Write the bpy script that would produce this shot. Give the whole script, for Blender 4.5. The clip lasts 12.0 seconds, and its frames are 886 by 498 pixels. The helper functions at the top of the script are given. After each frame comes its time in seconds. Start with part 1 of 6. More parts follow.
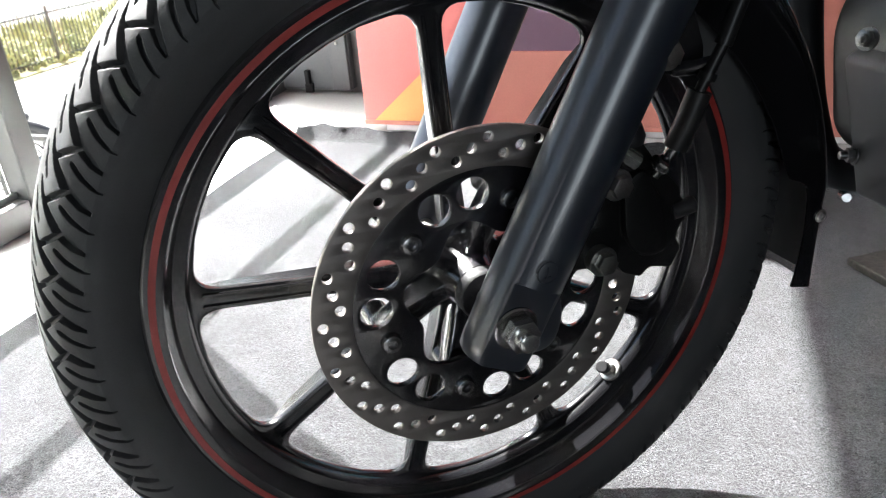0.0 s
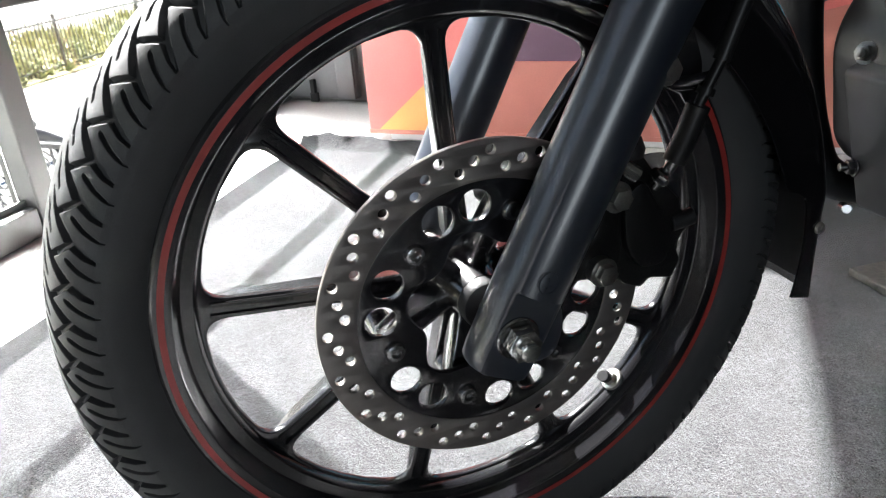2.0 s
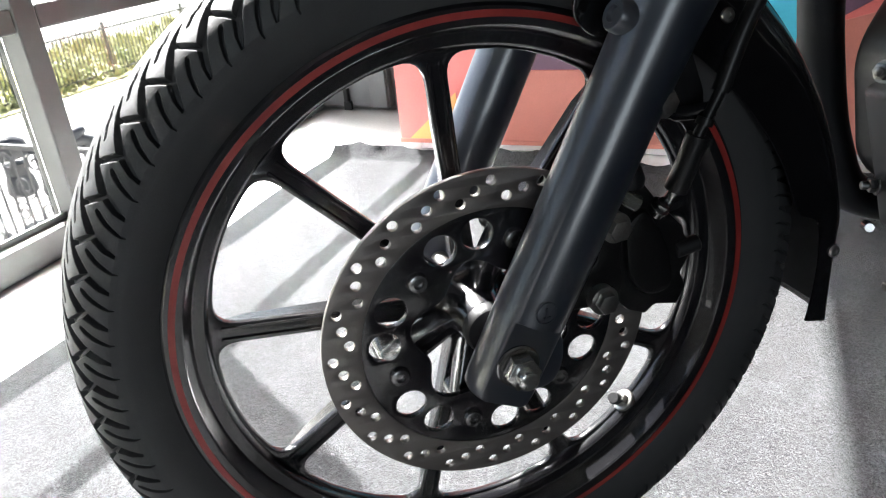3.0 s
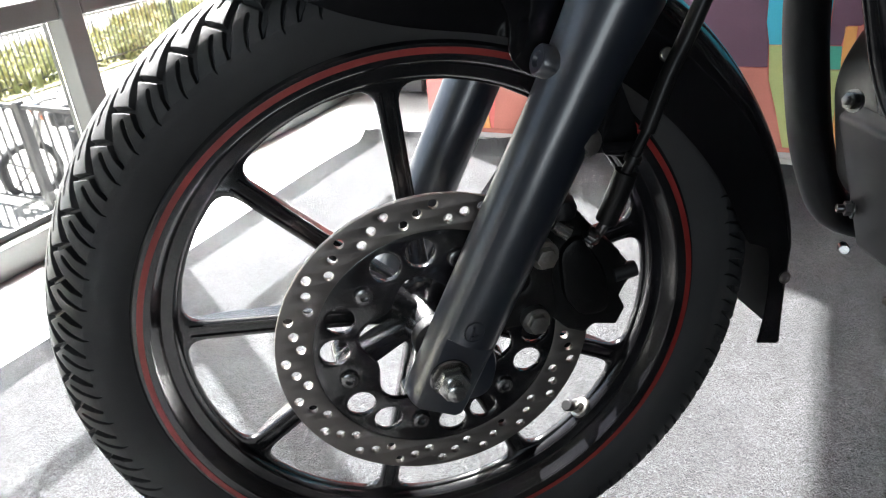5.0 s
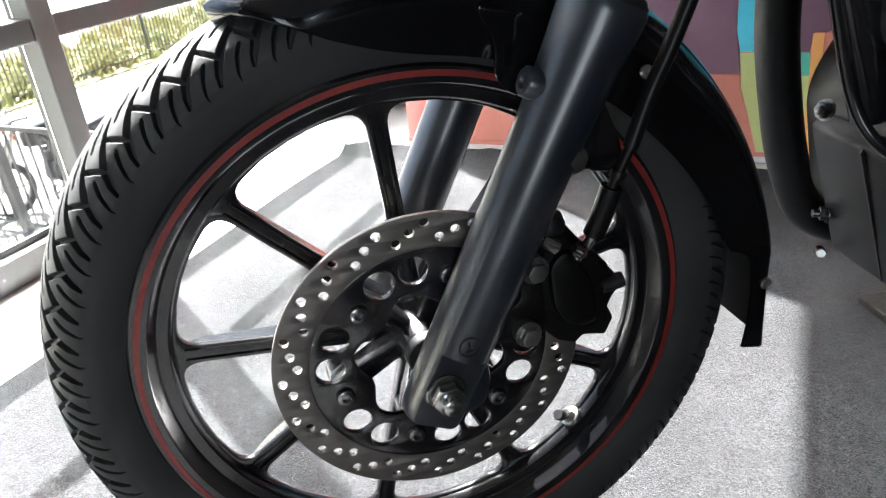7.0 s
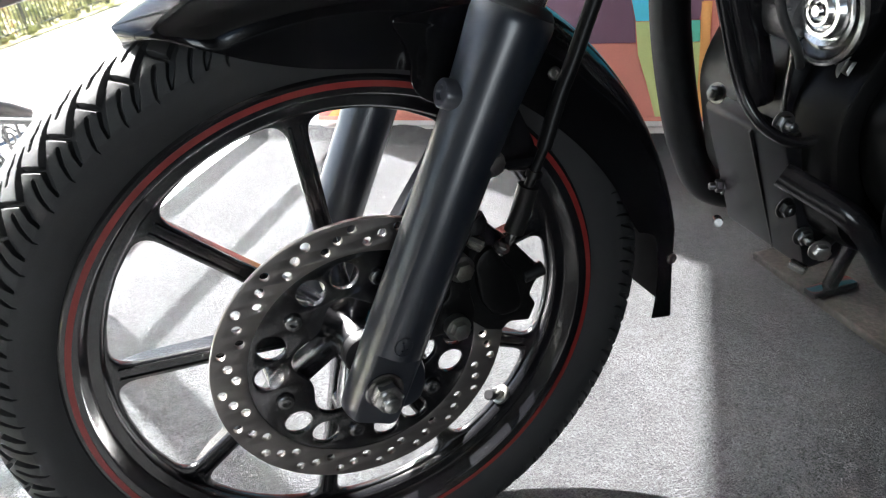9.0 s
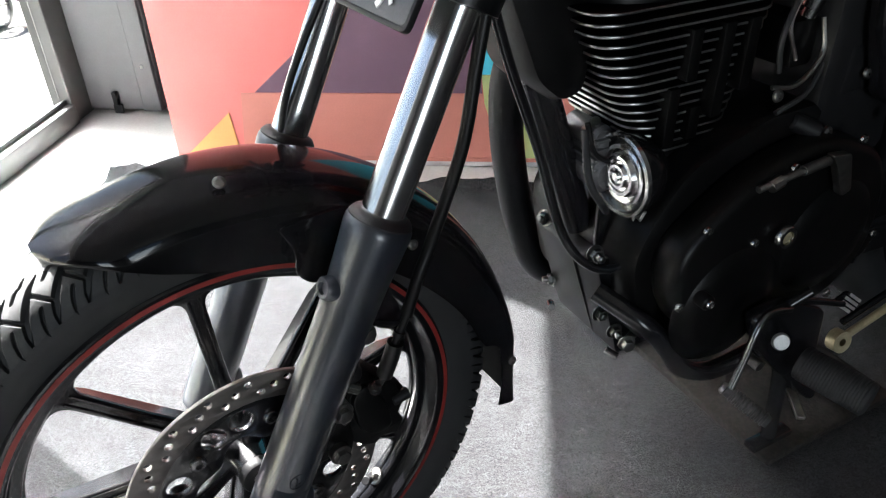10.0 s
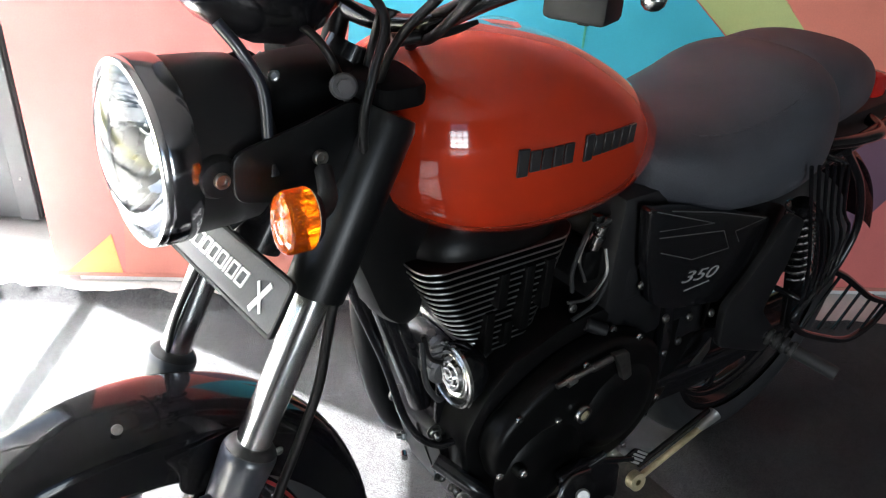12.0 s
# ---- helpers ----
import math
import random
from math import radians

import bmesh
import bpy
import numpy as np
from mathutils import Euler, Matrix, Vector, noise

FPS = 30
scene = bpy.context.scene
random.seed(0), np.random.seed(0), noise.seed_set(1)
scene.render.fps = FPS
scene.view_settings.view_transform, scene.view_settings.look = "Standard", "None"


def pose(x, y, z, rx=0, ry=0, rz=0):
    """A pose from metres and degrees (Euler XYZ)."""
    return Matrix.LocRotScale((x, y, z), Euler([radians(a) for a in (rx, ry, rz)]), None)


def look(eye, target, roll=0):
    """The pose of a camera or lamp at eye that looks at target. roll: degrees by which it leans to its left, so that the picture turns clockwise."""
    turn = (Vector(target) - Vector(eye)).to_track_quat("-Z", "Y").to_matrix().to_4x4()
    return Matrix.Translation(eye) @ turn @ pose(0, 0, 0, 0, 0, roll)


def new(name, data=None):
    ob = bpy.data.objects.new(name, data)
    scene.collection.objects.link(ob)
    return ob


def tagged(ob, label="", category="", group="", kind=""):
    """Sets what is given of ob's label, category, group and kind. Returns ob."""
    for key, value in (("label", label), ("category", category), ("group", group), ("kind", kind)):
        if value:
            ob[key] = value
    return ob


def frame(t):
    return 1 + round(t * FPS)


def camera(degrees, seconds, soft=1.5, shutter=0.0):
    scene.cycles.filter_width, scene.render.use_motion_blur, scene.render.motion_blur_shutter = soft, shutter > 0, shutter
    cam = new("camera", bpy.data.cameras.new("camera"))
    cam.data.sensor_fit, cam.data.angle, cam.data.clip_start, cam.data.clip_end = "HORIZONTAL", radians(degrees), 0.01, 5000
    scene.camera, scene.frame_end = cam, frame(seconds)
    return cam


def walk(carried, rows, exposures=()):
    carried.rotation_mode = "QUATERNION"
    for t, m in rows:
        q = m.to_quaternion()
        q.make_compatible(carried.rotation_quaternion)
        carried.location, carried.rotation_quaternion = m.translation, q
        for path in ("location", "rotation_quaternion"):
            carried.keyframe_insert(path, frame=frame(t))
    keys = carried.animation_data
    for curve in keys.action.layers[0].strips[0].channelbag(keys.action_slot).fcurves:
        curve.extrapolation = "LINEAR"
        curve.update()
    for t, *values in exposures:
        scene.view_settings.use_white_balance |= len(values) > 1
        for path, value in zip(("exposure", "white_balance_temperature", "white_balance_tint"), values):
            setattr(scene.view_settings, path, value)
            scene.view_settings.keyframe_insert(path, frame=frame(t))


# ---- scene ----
cam = camera(62.0, 12.0, soft=1.2)
PATH = [
    (0, (-0.191, -0.5305, 0.618), (0.3845, 1.1615, -0.2795), -4.05),
    (0.5, (-0.191, -0.5315, 0.619), (0.381, 1.1615, -0.279), -3.85),
    (1, (-0.1915, -0.533, 0.6205), (0.383, 1.1615, -0.2725), -3.75),
    (1.5, (-0.192, -0.5365, 0.6225), (0.3815, 1.163, -0.262), -3.95),
    (2, (-0.1925, -0.538, 0.624), (0.377, 1.1665, -0.254), -4.00),
    (2.5, (-0.187, -0.541, 0.63), (0.359, 1.1715, -0.2455), -4.70),
    (3, (-0.164, -0.548, 0.645), (0.303, 1.192, -0.223), -5.45),
    (4.8, (-0.083, -0.59, 0.6865), (0.2355, 1.152, -0.242), -5.10),
    (5, (-0.083, -0.5915, 0.688), (0.232, 1.155, -0.2325), -5.15),
    (5.5, (-0.088, -0.594, 0.694), (0.2585, 1.155, -0.2125), -5.35),
    (6, (-0.093, -0.5955, 0.6975), (0.2495, 1.154, -0.2085), -5.75),
    (6.5, (-0.0925, -0.5955, 0.6995), (0.27, 1.155, -0.1975), -5.90),
    (8.5, (-0.1015, -0.603, 0.709), (0.3375, 1.088, -0.2635), -6.60),
    (9, (-0.102, -0.5995, 0.74), (0.468, 1.0295, -0.2705), -6.30),
    (9.5, (-0.104, -0.601, 0.837), (0.647, 0.91, -0.237), -4.2),
    (10, (-0.109, -0.622, 0.955), (0.774, 0.799, -0.142), -1.7),
    (10.5, (-0.12, -0.642, 1.068), (0.863, 0.702, -0.04), 0.3),
    (11, (-0.131, -0.671, 1.145), (0.911, 0.666, 0.084), 0.9),
    (11.5, (-0.132, -0.694, 1.202), (0.97, 0.63, 0.187), 1.7),
    (12, (-0.114, -0.695, 1.23), (1.056, 0.599, 0.251), 3.8),
]
walk(cam, [(t, look(eye, target, roll)) for t, eye, target, roll in PATH],
     exposures=[(0.0, 3.48), (6.5, 3.46), (8.5, 3.50), (10.0, 3.56), (11.0, 3.78), (12.0, 4.2)])


# ---- world, sun and exposure ----
SUN_TO = Vector((-0.362, 0.931, 0.0)).normalized()          # towards the sun, level part
SUN_UP = radians(51.0)
world = bpy.data.worlds.new("sky")
scene.world = world
world.use_nodes = True
wn = world.node_tree.nodes
wn.clear()
sky = wn.new("ShaderNodeTexSky")
sky.sky_type = "NISHITA"
sky.sun_disc = False
sky.sun_elevation = SUN_UP
sky.sun_rotation = math.atan2(SUN_TO.x, SUN_TO.y)
back = wn.new("ShaderNodeBackground")
back.inputs["Strength"].default_value = 0.015
wout = wn.new("ShaderNodeOutputWorld")
world.node_tree.links.new(sky.outputs[0], back.inputs[0])
world.node_tree.links.new(back.outputs[0], wout.inputs[0])
sun_data = bpy.data.lights.new("sun", "SUN")
sun_data.energy, sun_data.angle, sun_data.color = 5.0, radians(0.6), (1.0, 0.985, 0.97)
sun = new("sun", sun_data)
sun_way = (SUN_TO * math.cos(SUN_UP) + Vector((0, 0, math.sin(SUN_UP))))
sun.matrix_world = look((0, 0, 30), Vector((0, 0, 30)) - sun_way)


# ---- building helpers ----
def bm_new():
    return bmesh.new()


def part(name, bm, material, parent=None, label="", smooth=40):
    """Links a bmesh as one mesh object under a thing or a part."""
    bmesh.ops.recalc_face_normals(bm, faces=bm.faces)
    me = bpy.data.meshes.new(name)
    bm.to_mesh(me)
    bm.free()
    return mesh_part(name, me, material, parent, label, smooth)


def mesh_part(name, me, material, parent=None, label="", smooth=40):
    if smooth:
        me.shade_smooth()
        me.set_sharp_from_angle(angle=radians(smooth))
    for m in (material if isinstance(material, (list, tuple)) else [material]):
        me.materials.append(m)
    ob = new(name, me)
    if parent is not None:
        ob.parent = parent
        ob.matrix_parent_inverse = parent_world(parent).inverted()
    if label:
        ob["label"] = label
    return ob


def parent_world(ob):
    m = ob.matrix_basis.copy()
    while ob.parent is not None:
        m = ob.parent.matrix_basis @ (ob.matrix_parent_inverse @ m)
        ob = ob.parent
    return m


def thing(name, label, category, place=(0, 0, 0), group="", kind=""):
    ob = new(name)
    ob.empty_display_size = 0.05
    ob.location = place
    return tagged(ob, label, category, group, kind)


def apply(bm, m):
    bm.transform(m)
    return bm


def join(*bms):
    """One bmesh from several."""
    out = bms[0]
    for b in bms[1:]:
        me = bpy.data.meshes.new("tmp")
        b.to_mesh(me)
        b.free()
        out.from_mesh(me)
        bpy.data.meshes.remove(me)
    return out


def box(x0, x1, y0, y1, z0, z1, bevel=0.0, seg=2):
    bm = bm_new()
    bmesh.ops.create_cube(bm, size=1.0)
    bm.transform(Matrix.Translation(((x0 + x1) / 2, (y0 + y1) / 2, (z0 + z1) / 2)) @ Matrix.Diagonal((x1 - x0, y1 - y0, z1 - z0, 1)))
    if bevel > 0:
        bmesh.ops.bevel(bm, geom=bm.edges[:], offset=bevel, segments=seg, affect="EDGES", profile=0.5)
    return bm


def lathe(profile, segs=48, closed=False):
    """Turns a profile of (radius, height) round z."""
    bm = bm_new()
    rings = []
    for r, h in profile:
        if r < 1e-6:
            rings.append([bm.verts.new((0, 0, h))])
        else:
            rings.append([bm.verts.new((r * math.cos(2 * math.pi * i / segs), r * math.sin(2 * math.pi * i / segs), h)) for i in range(segs)])
    pairs = list(zip(rings, rings[1:]))
    if closed:
        pairs.append((rings[-1], rings[0]))
    for a, b in pairs:
        for i in range(segs):
            j = (i + 1) % segs
            if len(a) == 1 and len(b) == 1:
                continue
            if len(a) == 1:
                bm.faces.new((a[0], b[i], b[j]))
            elif len(b) == 1:
                bm.faces.new((a[i], b[0], a[j]))
            else:
                bm.faces.new((a[i], b[i], b[j], a[j]))
    return bm


def axis_matrix(a, b):
    """Takes z to the way from a to b, with its origin at a."""
    a, b = Vector(a), Vector(b)
    return Matrix.Translation(a) @ (b - a).to_track_quat("Z", "Y").to_matrix().to_4x4()


def rod(a, b, r, r2=None, segs=20, bevel=0.0):
    n = (Vector(b) - Vector(a)).length
    r2 = r if r2 is None else r2
    c = min(bevel, r * 0.5, n * 0.3)
    prof = [(0, 0), (r - c, 0), (r, c), (r2, n - c), (r2 - c, n), (0, n)] if c else [(0, 0), (r, 0), (r2, n), (0, n)]
    return apply(lathe(prof, segs), axis_matrix(a, b))


def turned(profile, a, b, segs=32):
    return apply(lathe(profile, segs), axis_matrix(a, b))


def smooth_line(points, steps=8):
    p = [Vector(q) for q in points]
    p = [2 * p[0] - p[1]] + p + [2 * p[-1] - p[-2]]
    out = []
    for i in range(1, len(p) - 2):
        for k in range(steps):
            t = k / steps
            a, b, c, d = p[i - 1], p[i], p[i + 1], p[i + 2]
            out.append(0.5 * ((2 * b) + (c - a) * t + (2 * a - 5 * b + 4 * c - d) * t * t + (3 * b - a - 3 * c + d) * t ** 3))
    out.append(p[-2])
    return out


def tube(points, r, segs=14, steps=8, r_end=None, flat=1.0):
    """A bent tube along points."""
    line = smooth_line(points, steps) if steps > 1 else [Vector(q) for q in points]
    bm = bm_new()
    rings, up = [], Vector((0, 1, 0.01))
    n = len(line)
    for i, p in enumerate(line):
        way = (line[min(i + 1, n - 1)] - line[max(i - 1, 0)]).normalized()
        side = way.cross(up)
        if side.length < 1e-4:
            side = way.cross(Vector((1, 0, 0)))
        side.normalize()
        up2 = side.cross(way).normalized()
        up = up2
        rr = r if r_end is None else r + (r_end - r) * i / (n - 1)
        rings.append([bm.verts.new(p + side * rr * flat * math.cos(2 * math.pi * k / segs) + up2 * rr * math.sin(2 * math.pi * k / segs)) for k in range(segs)])
    for a, b in zip(rings, rings[1:]):
        for k in range(segs):
            bm.faces.new((a[k], a[(k + 1) % segs], b[(k + 1) % segs], b[k]))
    bm.faces.new(rings[0])
    bm.faces.new(rings[-1])
    return bm


def rounded(corners, radius, steps=6):
    """A polygon with rounded corners; radius: one for all, or one for each."""
    out, n = [], len(corners)
    for i, c in enumerate(corners):
        c = Vector(c)
        rad = radius[i] if isinstance(radius, (list, tuple)) else radius
        a, b = Vector(corners[i - 1]) - c, Vector(corners[(i + 1) % n]) - c
        if rad <= 0:
            out.append(c)
            continue
        cut = min(rad, a.length * 0.49, b.length * 0.49)
        p, q = c + a.normalized() * cut, c + b.normalized() * cut
        for k in range(steps + 1):
            t = k / steps
            out.append(p * (1 - t) ** 2 + c * 2 * t * (1 - t) + q * t * t)
    return out


def circle(x, y, r, n=24, turn=0.0):
    return [(x + r * math.cos(2 * math.pi * i / n + turn), y + r * math.sin(2 * math.pi * i / n + turn)) for i in range(n)]


def plate_mesh(outlines, thick, bevel=0.0, name="plate"):
    """A flat plate of that thickness round z = 0 from closed outlines; inner outlines become holes."""
    cu = bpy.data.curves.new(name, "CURVE")
    cu.dimensions, cu.fill_mode = "2D", "BOTH"
    cu.extrude, cu.bevel_depth, cu.bevel_resolution = max(thick / 2 - bevel, 0.0), bevel, 1
    cu.offset = -bevel
    for line in outlines:
        sp = cu.splines.new("POLY")
        sp.points.add(len(line) - 1)
        for pt, q in zip(sp.points, line):
            pt.co = (q[0], q[1], 0, 1)
        sp.use_cyclic_u = True
    ob = bpy.data.objects.new(name, cu)
    scene.collection.objects.link(ob)
    dg = bpy.context.evaluated_depsgraph_get()
    me = bpy.data.meshes.new_from_object(ob.evaluated_get(dg))
    bpy.data.objects.remove(ob)
    bpy.data.curves.remove(cu)
    return me


def plate(outlines, thick, bevel=0.0):
    me = plate_mesh(outlines, thick, bevel)
    bm = bm_new()
    bm.from_mesh(me)
    bpy.data.meshes.remove(me)
    bmesh.ops.remove_doubles(bm, verts=bm.verts, dist=1e-5)
    return bm


# plates drawn in the wheel's plane: (x, z) at a given y
def facing(y, z0=0.0, x0=0.0):
    """Takes a plate's plane to x, z at that y; its front looks to -y."""
    return Matrix.Translation((x0, y, z0)) @ Matrix(((1, 0, 0, 0), (0, 0, -1, 0), (0, 1, 0, 0), (0, 0, 0, 1)))


def section_sweep(sections):
    """A skin over closed rings of equal count, capped at both ends."""
    bm = bm_new()
    rings = [[bm.verts.new(p) for p in s] for s in sections]
    n = len(rings[0])
    for a, b in zip(rings, rings[1:]):
        for k in range(n):
            bm.faces.new((a[k], a[(k + 1) % n], b[(k + 1) % n], b[k]))
    bm.faces.new(rings[0])
    bm.faces.new(rings[-1])
    return bm


def super_ring(x, cy, cz, hw, h_up, h_dn, power=2.5, n=40):
    """A closed ring across x, rounded like a tank or a seat."""
    out = []
    for k in range(n):
        a = 2 * math.pi * k / n
        c, s = math.cos(a), math.sin(a)
        y = math.copysign(abs(c) ** (2 / power), c) * hw
        z = math.copysign(abs(s) ** (2 / power), s) * (h_up if s > 0 else h_dn)
        out.append((x, cy + y, cz + z))
    return out


def hexagon(r, n=6):
    return [(r * math.cos(math.pi / 3 * i), r * math.sin(math.pi / 3 * i)) for i in range(n)]


def hex_bolt(at, way, r=0.007, h=0.006, washer=True, stud=0.0):
    """A hexagon head with its washer, looking along way."""
    m = axis_matrix(at, Vector(at) + Vector(way))
    b = plate([hexagon(r)], h, 0.0009)
    b.transform(Matrix.Translation((0, 0, h / 2 + 0.001)))
    if washer:
        b = join(b, lathe([(0, 0), (r * 1.35, 0), (r * 1.35, 0.0014), (0, 0.0014)], 24))
    if stud:
        b = join(b, lathe([(0, 0), (r * 0.55, 0), (r * 0.55, h + stud), (r * 0.4, h + stud + 0.001), (0, h + stud + 0.001)], 16))
    return apply(b, m)


def dome_bolt(at, way, r=0.0075, h=0.004):
    m = axis_matrix(at, Vector(at) + Vector(way))
    b = lathe([(r, 0), (r, h * 0.3), (r * 0.85, h * 0.8), (r * 0.55, h), (r * 0.45, h), (r * 0.42, h * 0.4), (0, h * 0.4)], 20)
    return apply(b, m)


# ---- materials ----
def material(name, base, rough=0.5, metal=0.0, coat=0.0, grain=0.0, grain_scale=400.0, bump=0.0, patch=0.0, patch_scale=6.0,
             rough_var=0.0, spec=0.5, second=None, trans=0.0, ior=1.45):
    """A painted, rubber, metal or cloth surface with variation at two scales."""
    m = bpy.data.materials.new(name)
    m.use_nodes = True
    nt = m.node_tree
    n, link = nt.nodes, nt.links.new
    p = n["Principled BSDF"]
    p.inputs["Roughness"].default_value = rough
    p.inputs["Metallic"].default_value = metal
    p.inputs["Coat Weight"].default_value = coat
    p.inputs["Coat Roughness"].default_value = 0.04
    p.inputs["Specular IOR Level"].default_value = spec
    p.inputs["Transmission Weight"].default_value = trans
    p.inputs["IOR"].default_value = ior
    co = n.new("ShaderNodeTexCoord")
    col = n.new("ShaderNodeRGB")
    col.outputs[0].default_value = (*base, 1)
    out = col.outputs[0]
    if patch or second:
        t = n.new("ShaderNodeTexNoise")
        t.inputs["Scale"].default_value, t.inputs["Detail"].default_value = patch_scale, 5.0
        link(co.outputs["Object"], t.inputs["Vector"])
        ramp = n.new("ShaderNodeMapRange")
        ramp.inputs["From Min"].default_value, ramp.inputs["From Max"].default_value = 0.35, 0.65
        link(t.outputs["Fac"], ramp.inputs["Value"])
        mix = n.new("ShaderNodeMix")
        mix.data_type = "RGBA"
        link(ramp.outputs[0], mix.inputs["Factor"])
        link(out, mix.inputs["A"])
        mix.inputs["B"].default_value = (*(second if second else [c * (1 - patch) for c in base]), 1)
        out = mix.outputs["Result"]
        if rough_var:
            rr = n.new("ShaderNodeMapRange")
            rr.inputs["To Min"].default_value, rr.inputs["To Max"].default_value = rough - rough_var, rough + rough_var
            link(t.outputs["Fac"], rr.inputs["Value"])
            link(rr.outputs[0], p.inputs["Roughness"])
    if grain or bump:
        g = n.new("ShaderNodeTexNoise")
        g.inputs["Scale"].default_value, g.inputs["Detail"].default_value = grain_scale, 3.0
        link(co.outputs["Object"], g.inputs["Vector"])
        if grain:
            gr = n.new("ShaderNodeMapRange")
            gr.inputs["From Min"].default_value, gr.inputs["From Max"].default_value = 0.3, 0.7
            gr.inputs["To Min"].default_value, gr.inputs["To Max"].default_value = 1 - grain, 1 + grain
            link(g.outputs["Fac"], gr.inputs["Value"])
            mul = n.new("ShaderNodeVectorMath")
            mul.operation = "SCALE"
            link(out, mul.inputs[0])
            link(gr.outputs[0], mul.inputs["Scale"])
            out = mul.outputs[0]
        if bump:
            b = n.new("ShaderNodeBump")
            b.inputs["Strength"].default_value, b.inputs["Distance"].default_value = bump, 0.002
            link(g.outputs["Fac"], b.inputs["Height"])
            link(b.outputs[0], p.inputs["Normal"])
    link(out, p.inputs["Base Color"])
    return m


RUBBER = material("tyre_rubber", (0.025, 0.026, 0.027), 0.62, grain=0.12, grain_scale=900, bump=0.06, patch=0.25, patch_scale=9, rough_var=0.08)
RIM = material("rim_satin_black", (0.005, 0.005, 0.006), 0.23, spec=0.7, coat=0.35, grain=0.08, grain_scale=1200, bump=0.03, patch=0.2, patch_scale=14, rough_var=0.06)
FORK = material("fork_satin_black", (0.012, 0.016, 0.024), 0.30, spec=1.0, coat=0.15, grain=0.04, grain_scale=1500, bump=0.02, patch=0.06, patch_scale=10, rough_var=0.02)
BLACK = material("frame_gloss_black", (0.008, 0.008, 0.009), 0.22, coat=0.3, patch=0.2, patch_scale=12, rough_var=0.05)
FENDER = material("fender_gloss_black", (0.004, 0.004, 0.0045), 0.13, spec=0.28, coat=0.28, patch=0.2, patch_scale=10, rough_var=0.03)
ENGINE = material("engine_black", (0.004, 0.004, 0.004), 0.33, spec=0.25, grain=0.15, grain_scale=700, bump=0.08, patch=0.25, patch_scale=14, rough_var=0.08)
PLASTIC = material("black_plastic", (0.010, 0.010, 0.011), 0.5, spec=0.35, grain=0.1, grain_scale=800, bump=0.06, patch=0.2, patch_scale=12)
CHROME = material("chrome", (0.86, 0.86, 0.85), 0.17, metal=1.0, patch=0.12, patch_scale=25, rough_var=0.04)
STEEL = material("zinc_plated_steel", (0.42, 0.41, 0.39), 0.32, metal=1.0, grain=0.1, grain_scale=500, patch=0.25, patch_scale=60, rough_var=0.08)
ROTOR = material("brushed_brake_steel", (0.17, 0.158, 0.148), 0.5, metal=0.9, grain=0.05, grain_scale=900, patch=0.02, patch_scale=10)
FIN_EDGE = material("bare_aluminium", (0.55, 0.55, 0.54), 0.34, metal=1.0, grain=0.1, grain_scale=300, patch=0.2, patch_scale=30)
BRIGHT = material("bright_plated_steel", (0.6, 0.6, 0.58), 0.22, metal=1.0, grain=0.08, grain_scale=500, patch=0.15, patch_scale=60, rough_var=0.06)
BRASS = material("yellow_passivated_steel", (0.62, 0.54, 0.34), 0.34, metal=0.4, grain=0.1, grain_scale=300, patch=0.3, patch_scale=30)
RED_TAPE = material("red_rim_tape", (0.24, 0.022, 0.018), 0.4, grain=0.06, grain_scale=600, patch=0.15, patch_scale=20)
TANK = material("tank_orange_red", (0.46, 0.033, 0.009), 0.10, coat=1.0, grain=0.02, grain_scale=1500, patch=0.06, patch_scale=8)
SEAT = material("black_vinyl", (0.052, 0.056, 0.066), 0.55, spec=0.35, grain=0.15, grain_scale=500, bump=0.25, patch=0.2, patch_scale=10, rough_var=0.06)
AMBER = material("amber_lens", (1.0, 0.20, 0.002), 0.06, trans=0.8, coat=0.6, patch=0.1, patch_scale=40)
GLASS = material("clear_glass", (0.95, 0.97, 0.97), 0.03, trans=1.0, ior=1.3)
REFLECTOR = material("lamp_reflector", (0.72, 0.72, 0.73), 0.09, metal=1.0, patch=0.1, patch_scale=60)
WHITE = material("white_lettering", (0.8, 0.8, 0.8), 0.5, grain=0.03, patch=0.05)
GREY_LETTER = material("grey_lettering", (0.11, 0.107, 0.104), 0.4, grain=0.05, patch=0.1)
PALE_FIGURE = material("pale_grey_lettering", (0.30, 0.30, 0.30), 0.45, grain=0.05, patch=0.1)
DARK_LETTER = material("dark_badge", (0.03, 0.03, 0.03), 0.3, coat=0.5, patch=0.2)
TAIL_RED = material("red_tail_lens", (0.5, 0.02, 0.015), 0.15, coat=0.5, patch=0.1, patch_scale=40)
FRAME_ALU = material("grey_window_aluminium", (0.095, 0.097, 0.096), 0.4, grain=0.04, grain_scale=300, patch=0.12, patch_scale=3, rough_var=0.06)
WALL = material("grey_wall_paint", (0.2, 0.2, 0.195), 0.75, grain=0.04, grain_scale=200, bump=0.05, patch=0.08, patch_scale=2)
DOORGREY = material("grey_door_paint", (0.12, 0.123, 0.128), 0.55, grain=0.05, grain_scale=200, bump=0.04, patch=0.12, patch_scale=3)
CEIL = material("ceiling_grey", (0.24, 0.24, 0.245), 0.85, grain=0.03, patch=0.05)
FLOOR = material("pale_floor_tile", (0.56, 0.56, 0.55), 0.25, grain=0.05, grain_scale=120, patch=0.1, patch_scale=2.5, rough_var=0.08)

